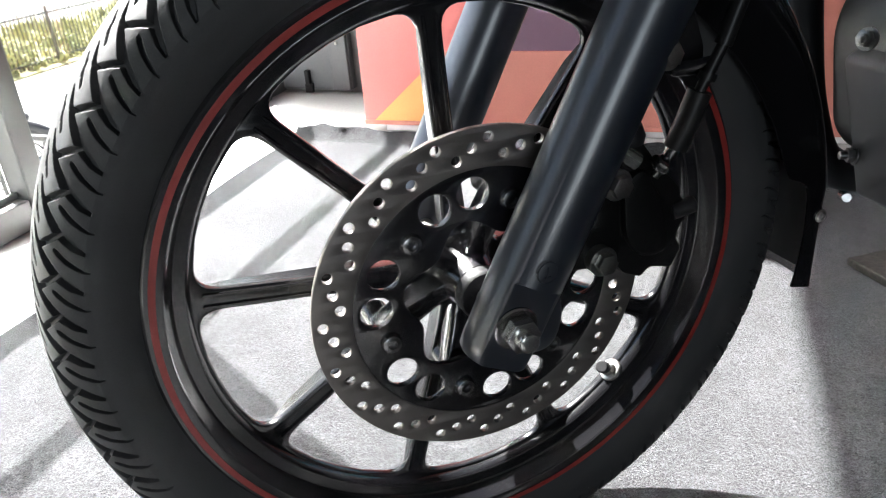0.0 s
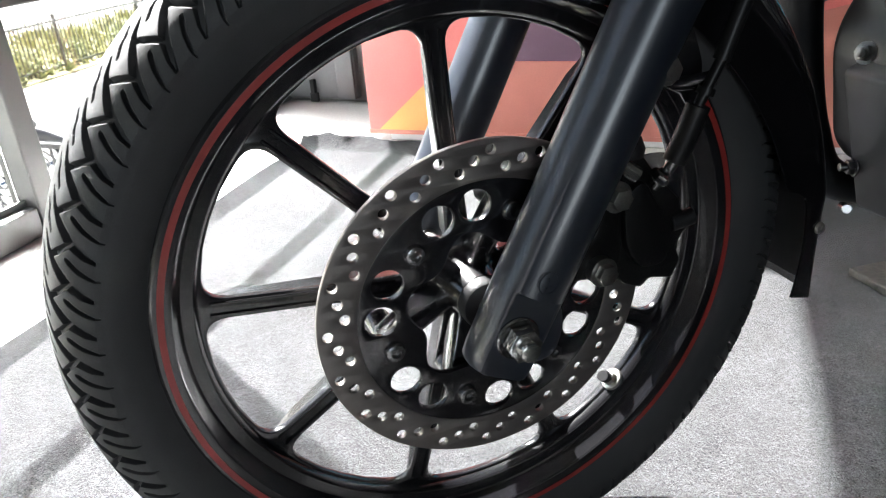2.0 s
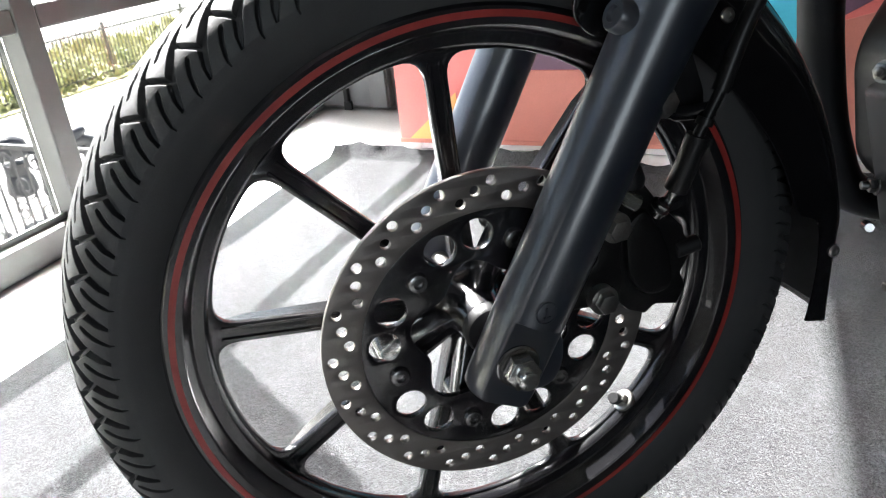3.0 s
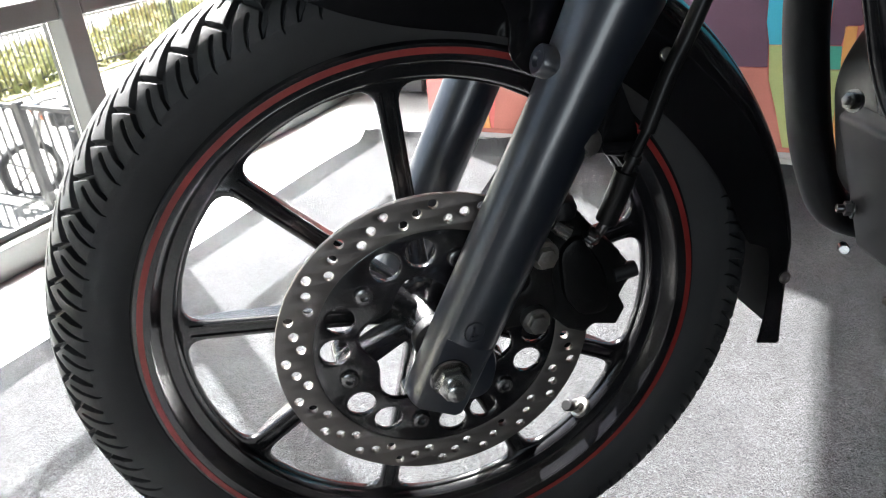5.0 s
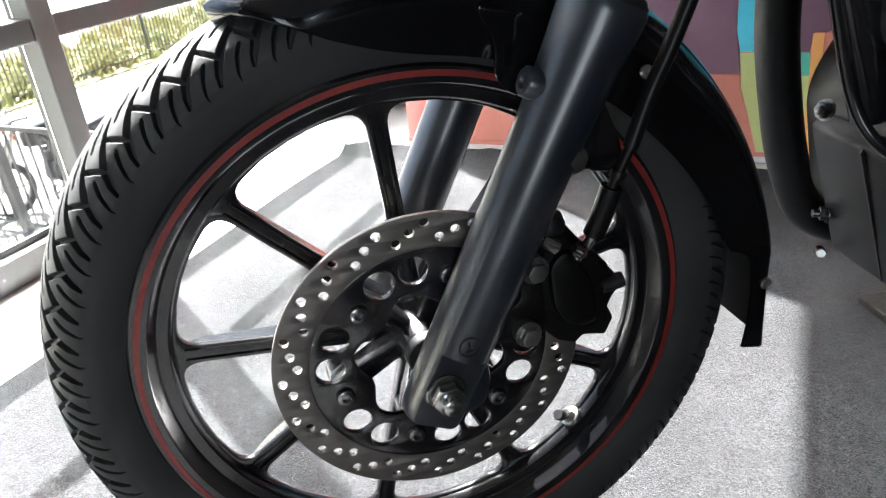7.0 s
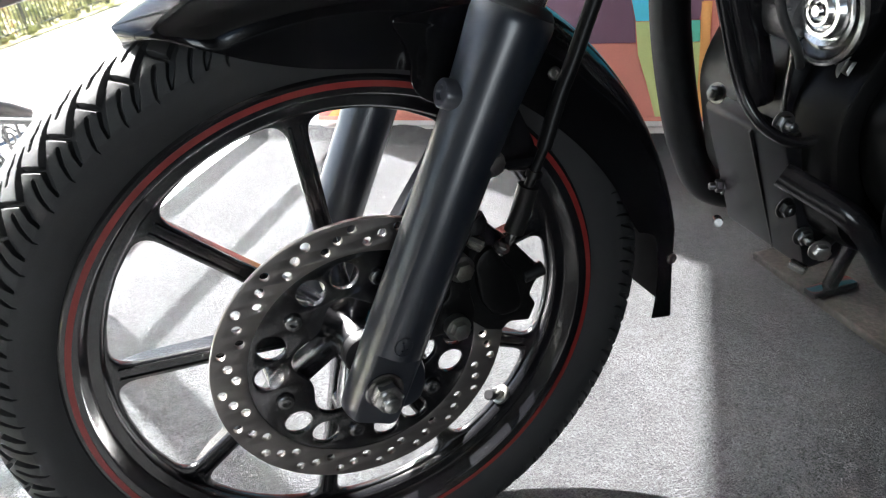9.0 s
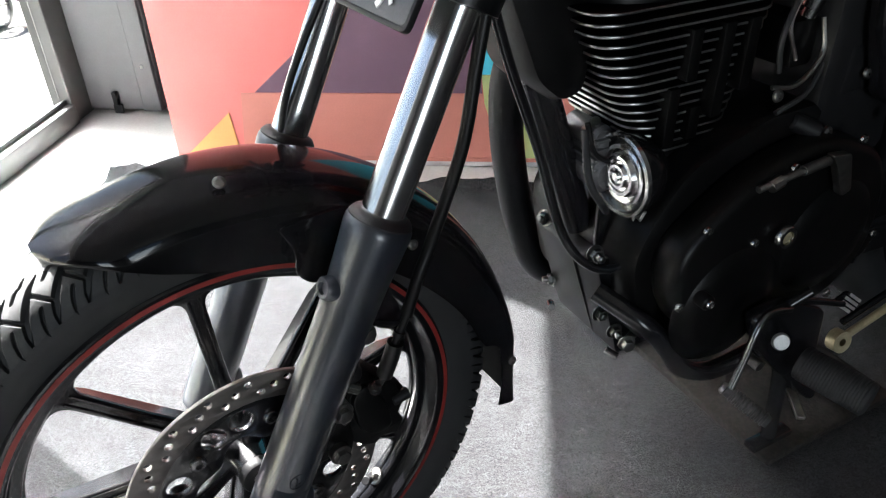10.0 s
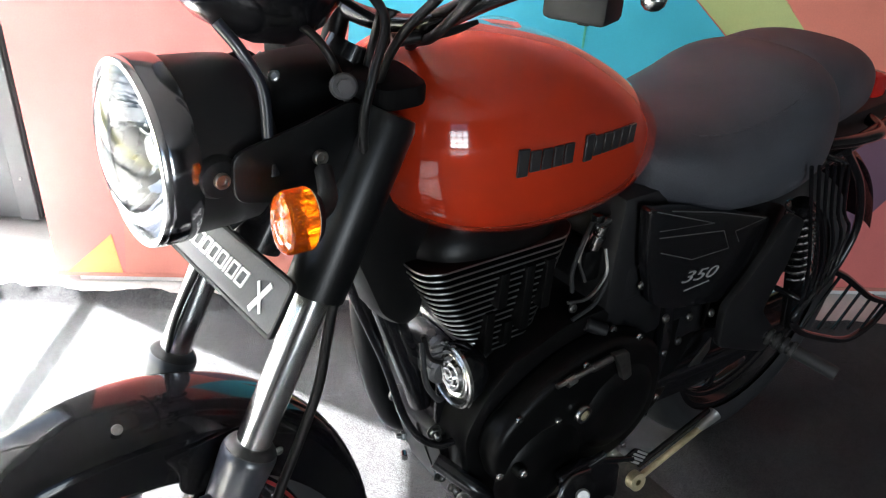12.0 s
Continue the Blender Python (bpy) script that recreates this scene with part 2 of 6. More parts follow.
CRADLE_BOLT = material("dull_plated_bolt", (0.15, 0.15, 0.15), 0.3, metal=1.0, grain=0.1, grain_scale=500, patch=0.2, patch_scale=60)
PIPE = material("heatproof_black_paint", (0.006, 0.0065, 0.0075), 0.55, spec=0.22, grain=0.12, grain_scale=700, bump=0.05, patch=0.25, patch_scale=12)
MATT = material("matt_black_plastic", (0.0035, 0.0035, 0.0038), 0.75, spec=0.12, grain=0.15, grain_scale=600, bump=0.1, patch=0.2, patch_scale=20)
CABLE = material("black_cable_sleeve", (0.007, 0.007, 0.007), 0.38, spec=0.35, grain=0.1, grain_scale=700, patch=0.2, patch_scale=30)
SHROUD = material("satin_black_paint", (0.004, 0.0045, 0.005), 0.34, spec=0.5, grain=0.06, grain_scale=1200, bump=0.02, patch=0.15, patch_scale=12, rough_var=0.04)
SMOKED = material("smoked_chrome", (0.30, 0.30, 0.31), 0.12, metal=1.0, patch=0.15, patch_scale=30, rough_var=0.03)
CALIPER = material("caliper_black", (0.004, 0.004, 0.004), 0.42, spec=0.3, grain=0.2, grain_scale=600, bump=0.15, patch=0.25, patch_scale=20, rough_var=0.08)
HUB = material("hub_gloss_black", (0.012, 0.012, 0.013), 0.16, spec=0.7, coat=0.6, grain=0.08, grain_scale=900, patch=0.2, patch_scale=20, rough_var=0.05)
DARKSTEEL = material("dark_plated_steel", (0.26, 0.26, 0.26), 0.24, metal=1.0, grain=0.1, grain_scale=500, patch=0.2, patch_scale=60, rough_var=0.06)
UNSEEN = material("grey_showroom_paint", (0.12, 0.12, 0.125), 0.8, grain=0.05, grain_scale=150, bump=0.05, patch=0.1, patch_scale=2)
FLAP = material("grey_plastic_flap", (0.035, 0.035, 0.037), 0.55, grain=0.1, grain_scale=700, bump=0.05, patch=0.15, patch_scale=15)
ALU = material("pale_alloy", (0.42, 0.42, 0.41), 0.34, metal=0.7, grain=0.08, grain_scale=400, patch=0.12, patch_scale=30, rough_var=0.06)


# ---- the room: d runs inwards from the window wall, s along it ----
ROOM = Matrix.Translation(Vector((0.78, -0.625, 0)) * -1.19) @ Matrix.Rotation(math.atan2(-0.625, 0.78), 4, "Z")


def in_room(d, s, z=0.0):
    return ROOM @ Vector((d, s, z))


def room_part(name, bm, mat, parent=None, label="", smooth=0):
    return part(name, apply(bm, ROOM), mat, parent, label, smooth)


def carpet_material():
    m = bpy.data.materials.new("grey_felt_carpet")
    m.use_nodes = True
    n, link = m.node_tree.nodes, m.node_tree.links.new
    p = n["Principled BSDF"]
    p.inputs["Roughness"].default_value = 0.95
    p.inputs["Specular IOR Level"].default_value = 0.15
    p.inputs["Sheen Weight"].default_value = 0.15
    co = n.new("ShaderNodeTexCoord")
    fine = n.new("ShaderNodeTexNoise")
    fine.inputs["Scale"].default_value, fine.inputs["Detail"].default_value, fine.inputs["Roughness"].default_value = 250, 3, 0.75
    fine.inputs["Distortion"].default_value = 1.6
    mid = n.new("ShaderNodeTexNoise")
    mid.inputs["Scale"].default_value, mid.inputs["Detail"].default_value = 34, 4
    wide = n.new("ShaderNodeTexNoise")
    wide.inputs["Scale"].default_value, wide.inputs["Detail"].default_value = 3.0, 3
    for t in (fine, mid, wide):
        link(co.outputs["Object"], t.inputs["Vector"])
    add = n.new("ShaderNodeMath")
    add.operation = "MULTIPLY_ADD"
    add.inputs[1].default_value = 0.14
    link(mid.outputs["Fac"], add.inputs[0])
    link(fine.outputs["Fac"], add.inputs[2])
    add2 = n.new("ShaderNodeMath")
    add2.operation = "MULTIPLY_ADD"
    add2.inputs[1].default_value = 0.25
    link(wide.outputs["Fac"], add2.inputs[0])
    link(add.outputs[0], add2.inputs[2])
    ramp = n.new("ShaderNodeValToRGB")
    ramp.color_ramp.elements[0].position, ramp.color_ramp.elements[0].color = 0.43, (0.0030, 0.0037, 0.0055, 1)
    ramp.color_ramp.elements[1].position, ramp.color_ramp.elements[1].color = 0.79, (0.055, 0.057, 0.062, 1)
    mr = n.new("ShaderNodeMapRange")
    mr.inputs["From Min"].default_value, mr.inputs["From Max"].default_value = 0.47, 0.92
    link(add2.outputs[0], mr.inputs["Value"])
    link(mr.outputs[0], ramp.inputs["Fac"])
    link(ramp.outputs[0], p.inputs["Base Color"])
    b = n.new("ShaderNodeBump")
    b.inputs["Strength"].default_value, b.inputs["Distance"].default_value = 1.0, 0.006
    link(add.outputs[0], b.inputs["Height"])
    link(b.outputs[0], p.inputs["Normal"])
    return m


CARPET = carpet_material()

# floor: slab with large pale tiles
room_part("floor", box(-0.06, 7.0, -5.0, 6.0, -0.25, -0.008), FLOOR)
tagged(bpy.data.objects["floor"], "pale glossy tiled showroom floor", "floor", kind="structure")

# felt carpet with a curled back edge
bm = bm_new()
ND, NS = 220, 160
D0, D1, S0, S1 = 0.335, 5.2, -3.4, 1.235
grid = []
for i in range(ND + 1):
    row = []
    for j in range(NS + 1):
        u, v = (i / ND) ** 1.6, 1 - (1 - j / NS) ** 1.9
        d, s = D0 + (D1 - D0) * u, S0 + (S1 - S0) * v
        d += 0.025 * noise.noise((s * 1.7, 3.1, 0)) * (1 - u)
        s += 0.03 * noise.noise((d * 2.2, 7.7, 0)) * v
        lift = max(0.0, (v - 0.985) / 0.015)
        tall = 0.040 * (0.85 + 0.45 * noise.noise((d * 3.0, 1.3, 2.0)) + 0.28 * noise.noise((d * 11.0, 4.3, 2.0)) + 0.10 * noise.noise((d * 34.0, 9.3, 2.0))) * max(0.3, 1 - 0.35 * max(0, d - 0.9))
        z = tall * math.sin(min(1.0, lift) * math.pi / 2) ** 1.3
        s += (0.004 + 0.012 * min(1.0, lift)) * noise.noise((d * 14, z * 30, 3.0)) - (0.034 + 0.018 * noise.noise((d * 7.0, 2.2, 8.0))) * lift ** 2
        z += 0.004 * min(1.0, lift) * noise.noise((d * 40.0, s * 60.0, 1.0))
        z += 0.004 * max(0.0, noise.noise((d * 2.5, s * 2.5, 5.0)))
        row.append(bm.verts.new((d, s, 0.0 + z)))
    grid.append(row)
for i in range(ND):
    for j in range(NS):
        bm.faces.new((grid[i][j], grid[i + 1][j], grid[i + 1][j + 1], grid[i][j + 1]))
edge = [e for e in bm.edges if e.is_boundary]
down = bmesh.ops.extrude_edge_only(bm, edges=edge)
bmesh.ops.translate(bm, verts=[v for v in down["geom"] if isinstance(v, bmesh.types.BMVert)], vec=(0, 0, -0.005))
carpet = room_part("carpet", bm, CARPET, smooth=60)
tagged(carpet, "speckled grey felt carpet with a curled back edge", "carpet")

# walls, ceiling
# solid stretch past the last bay is unseen, added to cut sky light
wall_window = room_part("wall_window", join(box(-0.12, 0.0, -1.634, 1.70, 2.385, 3.10), box(-0.12, 0.0, -5.0, -1.634, -0.006, 3.10)), WALL)
tagged(wall_window, "grey painted wall over the windows, with an added unseen solid end that blocks sky light", "wall", kind="structure")
wall_back = room_part("wall_back", box(-0.12, 7.0, 1.70, 1.86, -0.006, 3.10), WALL)
tagged(wall_back, "grey painted wall behind the mural board", "wall", kind="structure")
wall_far = room_part("wall_far", box(7.0, 7.15, -5.0, 1.86, -0.006, 3.10), UNSEEN)
tagged(wall_far, "plain grey showroom wall", "wall", kind="structure")
rear_wall = join(box(-0.12, 2.6, -5.15, -5.0, -0.006, 3.10), box(4.2, 7.15, -5.15, -5.0, -0.006, 3.10), box(2.6, 4.2, -5.15, -5.0, -0.006, 0.10), box(2.6, 4.2, -5.15, -5.0, 2.95, 3.10))
wall_rear = room_part("wall_rear", rear_wall, UNSEEN)
tagged(wall_rear, "grey showroom wall round the front windows", "wall", kind="structure")
window_2 = thing("window_2", "tall shop window with grey bars behind the viewer", "window", kind="structure")
for k in range(4):
    room_part("mullion", box(2.6 + 0.533 * k - 0.025 * (k > 0), 2.6 + 0.533 * k + 0.025 * (k < 3), -5.11, -5.04, 0.10, 2.95, 0.004), FRAME_ALU, window_2)
for z in (0.10, 0.62, 1.18, 1.74, 2.30, 2.90):
    for k in range(3):
        room_part("transom", box(2.627 + 0.533 * k, 3.106 + 0.533 * k, -5.10, -5.05, z, z + 0.05, 0.004), FRAME_ALU, window_2)
shop_light = bpy.data.lights.new("shop_window_light", "AREA")
shop_light.shape, shop_light.size, shop_light.size_y, shop_light.energy, shop_light.color = "RECTANGLE", 1.5, 1.8, 5.6, (0.82, 0.92, 1.0)
shop = new("shop_window_light", shop_light)
shop.matrix_world = look(in_room(3.4, -5.13, 1.05), in_room(3.1, 0.0, 1.25))

ceiling = room_part("ceiling", box(-0.12, 7.15, -5.15, 1.86, 3.10, 3.25), CEIL)
tagged(ceiling, "plain grey showroom ceiling", "ceiling", kind="structure")

# windows: grey aluminium bars between bright panes
window = thing("window_1", "grey aluminium window wall with large clear panes", "window", kind="structure")
MULLIONS = (-1.605, -0.505, 0.595)
for s in MULLIONS:
    room_part("mullion", box(-0.03, 0.045, s - 0.027, s + 0.027, -0.006, 2.385, 0.004), FRAME_ALU, window)
room_part("corner_post", box(-0.04, 0.030, 1.58, 1.70, -0.006, 2.385, 0.004), FRAME_ALU, window)
BARS = list(zip(MULLIONS, MULLIONS[1:] + (1.609,)))
for a, b in BARS:
    for d0, d1, z0, z1, name in ((-0.028, 0.042, -0.006, 0.060, "sill_rail"), (-0.028, 0.042, 0.463, 0.512, "transom"), (-0.020, 0.012, 0.900, 0.927, "transom"), (-0.028, 0.042, 2.325, 2.385, "head_rail")):
        room_part(name, box(d0, d1, a + 0.029, b - 0.029, z0, z1, 0.004), FRAME_ALU, window)
    room_part("bead", box(0.004, 0.014, a + 0.029, b - 0.029, 0.061, 0.075, 0.002), FRAME_ALU, window)
    for z0, z1 in ((0.062, 0.461), (0.514, 0.898), (0.929, 2.323)):
        pane = room_part("pane", box(-0.012, -0.006, a + 0.029, b - 0.029, z0, z1), GLASS, window)
        pane.visible_shadow = False

# grey door leaf with a floor bolt beside the corner
door = room_part("door_1", box(0.04, 0.30, 1.665, 1.695, 0.01, 2.2, 0.004), DOORGREY)
tagged(door, "grey painted steel door leaf, closed", "door", kind="structure")
room_part("door_edge", box(0.235, 0.297, 1.648, 1.664, 0.01, 2.2, 0.003), DOORGREY, door)
bolt = join(box(0.135, 0.15, 1.645, 1.664, 0.03, 0.075, 0.002), box(0.128, 0.157, 1.652, 1.664, 0.0, 0.03, 0.002))
room_part("floor_bolt", bolt, PLASTIC, door, "black steel floor bolt")
room_part("screw", box(0.262, 0.27, 1.642, 1.648, 0.16, 0.17, 0.002), STEEL, door)

# mural board
def mural(name, c):
    return material(name, c, 0.5, grain=0.03, grain_scale=250, bump=0.03, patch=0.07, patch_scale=5, rough_var=0.06)


CORAL = mural("mural_coral", (0.78, 0.21, 0.19))
BROWNRED = mural("mural_brick", (0.62, 0.23, 0.18))
ORANGE = mural("mural_orange", (0.85, 0.42, 0.14))
PURPLE = mural("mural_purple", (0.165, 0.088, 0.135))
CYAN = mural("mural_cyan", (0.08, 0.58, 0.78))
TEAL = mural("mural_teal", (0.1, 0.5, 0.38))
GREEN = mural("mural_green", (0.55, 0.62, 0.26))
PINK = mural("mural_salmon", (0.80, 0.25, 0.18))
SF = 1.31
TURNED = ROOM @ Matrix.Translation((0.50, 1.31, 0)) @ Matrix.Rotation(radians(1.6), 4, "Z") @ Matrix.Translation((-0.50, -1.31, 0))


def board_part(name, bm, mat, parent=None, label=""):
    return part(name, apply(bm, TURNED), mat, parent, label, 0)


board = thing("mural_board", "tall display board painted in bright coral, purple and cyan facets", "display board")
board_part("panel", box(0.50, 4.2, SF, SF + 0.035, 0.022, 2.05, 0.002), CORAL, board)
board_part("plinth", box(0.56, 4.2, SF + 0.004, SF + 0.03, -0.006, 0.021), WHITE, board, "white strip under the board")
FACETS = [
    ("facet", ORANGE, [(0.53, 0.024), (0.69, 0.024), (0.675, 0.155)]),
    ("facet", PURPLE, [(0.76, 0.215), (1.386, 0.215), (1.382, 0.267), (1.3715, 0.317), (1.3635, 0.62), (1.22, 0.62)]),
    ("facet", BROWNRED, [(0.70, 0.024), (1.438, 0.024), (1.411, 0.120), (1.390, 0.185), (1.386, 0.213), (0.72, 0.213)]),
    ("facet", CYAN, [(1.384, 0.267), (1.502, 0.267), (1.500, 0.40), (1.45, 0.62), (2.06, 0.30), (2.66, 0.30), (2.66, 0.55), (2.26, 0.90), (2.0, 1.25), (1.40, 1.25), (1.365, 0.70), (1.373, 0.317)]),
    ("facet", TEAL, [(1.462, 0.265), (1.532, 0.265), (1.536, 0.214), (1.462, 0.214)]),
    ("facet", GREEN, [(1.384, 0.265), (1.460, 0.265), (1.460, 0.212), (1.536, 0.212), (1.540, 0.024), (1.44, 0.024), (1.413, 0.120), (1.392, 0.185)]),
    ("facet", PURPLE, [(1.504, 0.267), (1.530, 0.267), (1.536, 0.310), (1.56, 0.310), (1.75, 0.42), (1.46, 0.60), (1.503, 0.40)]),
    ("facet", ORANGE, [(1.532, 0.308), (1.556, 0.308), (1.562, 0.024), (1.542, 0.024), (1.538, 0.14)]),
    ("facet", BROWNRED, [(1.558, 0.308), (1.75, 0.36), (2.00, 0.30), (1.90, 0.024), (1.564, 0.024)]),
    ("facet", GREEN, [(2.2635, 0.902), (2.50, 0.915), (2.85, 0.55), (2.6635, 0.552)]),
    ("facet", PINK, [(2.495, 0.915), (3.6, 0.915), (3.6, 0.50), (2.87, 0.55)]),
    ("facet", PURPLE, [(2.665, 0.14), (2.90, 0.20), (3.1, 0.50), (2.85, 0.545), (2.665, 0.50)]),
    ("facet", PINK, [(2.50, 0.92), (2.28, 0.92), (2.05, 1.3), (3.3, 1.6), (3.6, 0.92)]),
]
for name, mat, pts in FACETS:
    b = plate([[(d, z) for d, z in pts]], 0.003, 0.0)
    b.transform(Matrix.Translation((0, SF - 0.0015, 0)) @ Matrix(((1, 0, 0, 0), (0, 0, -1, 0), (0, 1, 0, 0), (0, 0, 0, 1))))
    board_part(name, b, mat, board)
board_part("joint", box(1.985, 1.991, SF - 0.005, SF - 0.0035, 0.3, 1.25), TEAL, board)
board_part("base_trim", box(0.50, 4.2, SF - 0.004, SF - 0.0005, 0.012, 0.0235), BROWNRED, board)

# ---- the yard outside, below the windows ----
YZ = -2.2


def ground_material():
    return material("pale_concrete_yard", (0.33, 0.32, 0.30), 0.9, grain=0.12, grain_scale=30, bump=0.3, patch=0.2, patch_scale=0.6)


YARD = ground_material()
GRASSGROUND = material("dry_grass_ground", (0.38, 0.37, 0.16), 0.95, grain=0.3, grain_scale=25, bump=0.5, second=(0.5, 0.46, 0.28), patch_scale=1.2)
bm = bm_new()
for q in ((-400, -400), (400, -400), (400, 400), (-400, 400)):
    bm.verts.new((*q, YZ))
bm.faces.new(bm.verts[:])
ground = part("ground", bm, YARD, None, smooth=0)
tagged(ground, "pale concrete and dirt yard in full sun", "ground", kind="structure")
verge = room_part("verge", box(-14.5, -10.4, -40, 60, YZ - 0.1, YZ + 0.03), GRASSGROUND)
tagged(verge, "strip of weedy ground along the fence", "verge", kind="structure")
# the house's outer wall under the windows
plinth_wall = room_part("wall_plinth", box(-0.14, 7.15, -6.0, 6.0, YZ, -0.26), WALL)
tagged(plinth_wall, "plain rendered base of the raised building", "wall", kind="structure")


# ---- the motorcycle: x runs to its rear, y to its right side, front axle over the origin ----
AXLE = 0.322
bike = thing("motorcycle", "orange-red and black motorcycle with alloy wheels on its centre stand", "motorcycle")


# front wheel: rim with nine spokes
def wheel_windows(n, r_in, r_out, half, first):
    out = []
    for k in range(n):
        a0, a1 = radians(first + 360 / n * k), radians(first + 360 / n * (k + 1))
        def at(r, edge):
            a = a0 + math.asin(half(r) / r) if edge == 0 else a1 - math.asin(half(r) / r)
            return Vector((r * math.cos(a), r * math.sin(a)))
        line = [at(r_in, 0), at((r_in + r_out) / 2, 0), at(r_out, 0)]
        s0, s1 = math.atan2(line[2].y, line[2].x), math.atan2(at(r_out, 1).y, at(r_out, 1).x)
        while s1 < s0:
            s1 += 2 * math.pi
        for q in range(1, 4):
            a = s0 + (s1 - s0) * (0.32 + 0.36 * (q - 1) / 2)
            line.append(Vector((r_out * math.cos(a), r_out * math.sin(a))))
        line += [at(r_out, 1), at((r_in + r_out) / 2, 1), at(r_in, 1)]
        rad = [0.006, 0.0, 0.034] + [0.0] * 3 + [0.034, 0.0, 0.006]
        out.append(rounded(line, rad))
    return out


def spoke_half(r):
    return 0.0082 + 0.022 * max(0.0, 0.15 - r) + 0.03 * max(0.0, r - 0.18)


def make_wheel(name, parent, at, R, first, spokes=9, half_w=0.044, width=1.0, tread=True, detail=True):
    k = R / 0.322
    m = Matrix.Translation(at)
    web = plate([circle(0, 0, 0.226 * k, 120)] + [[(p.x, p.y) for p in w] for w in wheel_windows(spokes, 0.038 * k, 0.2165 * k, lambda r: spoke_half(r / k) * k, first)], 0.0075, 0.0022)
    web.transform(facing(-0.0098))
    # spokes are deeper than the ring they run into
    backs = []
    for q in range(spokes):
        b = section_sweep([[(r, -w, 0.0), (r, w, 0.0), (r, w * 0.7, -t), (r, -w * 0.7, -t)] for r, w, t in ((0.040 * k, 0.0105, 0.022), (0.12 * k, 0.0072, 0.020), (0.19 * k, 0.0070, 0.016), (0.222 * k, 0.0085, 0.003))])
        b.transform(facing(-0.0075) @ Matrix.Rotation(radians(first + 360 / spokes * q), 4, "Z"))
        backs.append(apply(b, m))
    # barrel with stepped flanges
    h = half_w
    prof = [(0.2185, -0.0135), (0.2200, -0.0205), (0.2220, -0.0228), (0.2310, -0.0242), (0.2326, -0.0258), (0.2362, -h + 0.0030), (0.2376, -h + 0.0008), (0.2400, -h), (0.2505, -h), (0.253, -h + 0.002), (0.2535, -h + 0.006),
            (0.2535, -0.030), (0.2528, 0.0), (0.2535, 0.016), (0.2540, 0.023), (0.2525, 0.0255), (0.2495, 0.0255), (0.2475, 0.023), (0.2468, 0.010), (0.2455, 0.0), (0.2365, -0.005), (0.2265, -0.0062), (0.2185, -0.0062)]
    barrel = lathe([(r * k, -y) for r, y in prof], 160, closed=True)
    barrel.transform(Matrix.Rotation(radians(90), 4, "X"))
    hub = lathe([(0, -0.030), (0.024, -0.030), (0.028, -0.018), (0.033, -0.013), (0.033, 0.013), (0.028, 0.018), (0.024, 0.030), (0.022, 0.054), (0.018, 0.058), (0, 0.058)] if detail else [(0, -0.058), (0.020, -0.058), (0.024, -0.030), (0.039, -0.013), (0.039, 0.013), (0.026, 0.030), (0.020, 0.058), (0, 0.058)], 48)
    hub.transform(Matrix.Rotation(radians(90), 4, "X"))
    bms = [web, barrel, hub]
    wheel = part(name, apply(join(*bms), m), RIM, parent, "satin black nine-spoke alloy wheel", 35)
    for b in backs:
        part("spoke", b, RIM, wheel)
    if detail:
        # raised ribs along each spoke
        rib_mesh = None
        for q in range(spokes):
            for side in (-1, 1):
                place = m @ facing(-0.0132) @ Matrix.Rotation(radians(first + 360 / spokes * q), 4, "Z") @ Matrix.Translation((0, side * 0.005, 0))
                if rib_mesh is None:
                    first_rib = part("spoke_rib", box(0.062, 0.210, -0.0016, 0.0016, -0.0015, 0.0022, 0.0008, 1), RIM, wheel)
                    rib_mesh = first_rib.data
                    rib = first_rib
                else:
                    rib = new("spoke_rib", rib_mesh)
                    rib.parent = wheel
                rib.matrix_parent_inverse = Matrix.Identity(4)
                rib.matrix_basis = place
    # tyre
    tyre = tyre_mesh(R, k, tread, width)
    tyre.transform(m)
    part("tyre", tyre, RUBBER, wheel, "black rubber tyre with chevron tread", 30)
    # red tape on both flanges
    for side in ((-1,) if detail else ()):
        ring = lathe([(0.2440 * k, 0), (0.2490 * k, 0), (0.2490 * k, 0.0006), (0.2440 * k, 0.0006)], 160, closed=True)
        ring.transform(Matrix.Translation((0.0014, 0, -0.0012)) @ m @ facing(side * (h + 0.0002)) @ (Matrix.Identity(4) if side < 0 else Matrix.Rotation(math.pi, 4, "X")))
        part("rim_stripe", ring, RED_TAPE, wheel, "thin red rim stripe")
    return wheel


def tyre_section(t, k, R, width):
    """Point and outward normal of the tyre's section; t from -1 to 1 across the outside."""
    ctrl = [(-0.041, 0.2500), (-0.0465, 0.262), (-0.0500, 0.2760), (-0.0500, 0.2860), (-0.0480, 0.2950), (-0.0430, 0.3045), (-0.0350, 0.3120), (-0.0240, 0.3175), (-0.0120, 0.3210), (0.0, 0.3220)]
    far = [(0.0120, 0.3208), (0.0215, 0.3165), (0.0285, 0.3105), (0.0325, 0.3035), (0.0345, 0.2950), (0.0345, 0.2860), (0.0325, 0.2760), (0.0270, 0.2640), (0.0205, 0.2525)]
    ctrl = ctrl + far
    f = (t + 1) / 2 * (len(ctrl) - 1)
    i = min(int(f), len(ctrl) - 2)
    u = f - i
    g = lambda j: Vector(ctrl[max(0, min(len(ctrl) - 1, j))])
    a, b, c, d = g(i - 1), g(i), g(i + 1), g(i + 2)
    p = 0.5 * ((2 * b) + (c - a) * u + (2 * a - 5 * b + 4 * c - d) * u * u + (3 * b - a - 3 * c + d) * u ** 3)
    return p.x * width, p.y * k


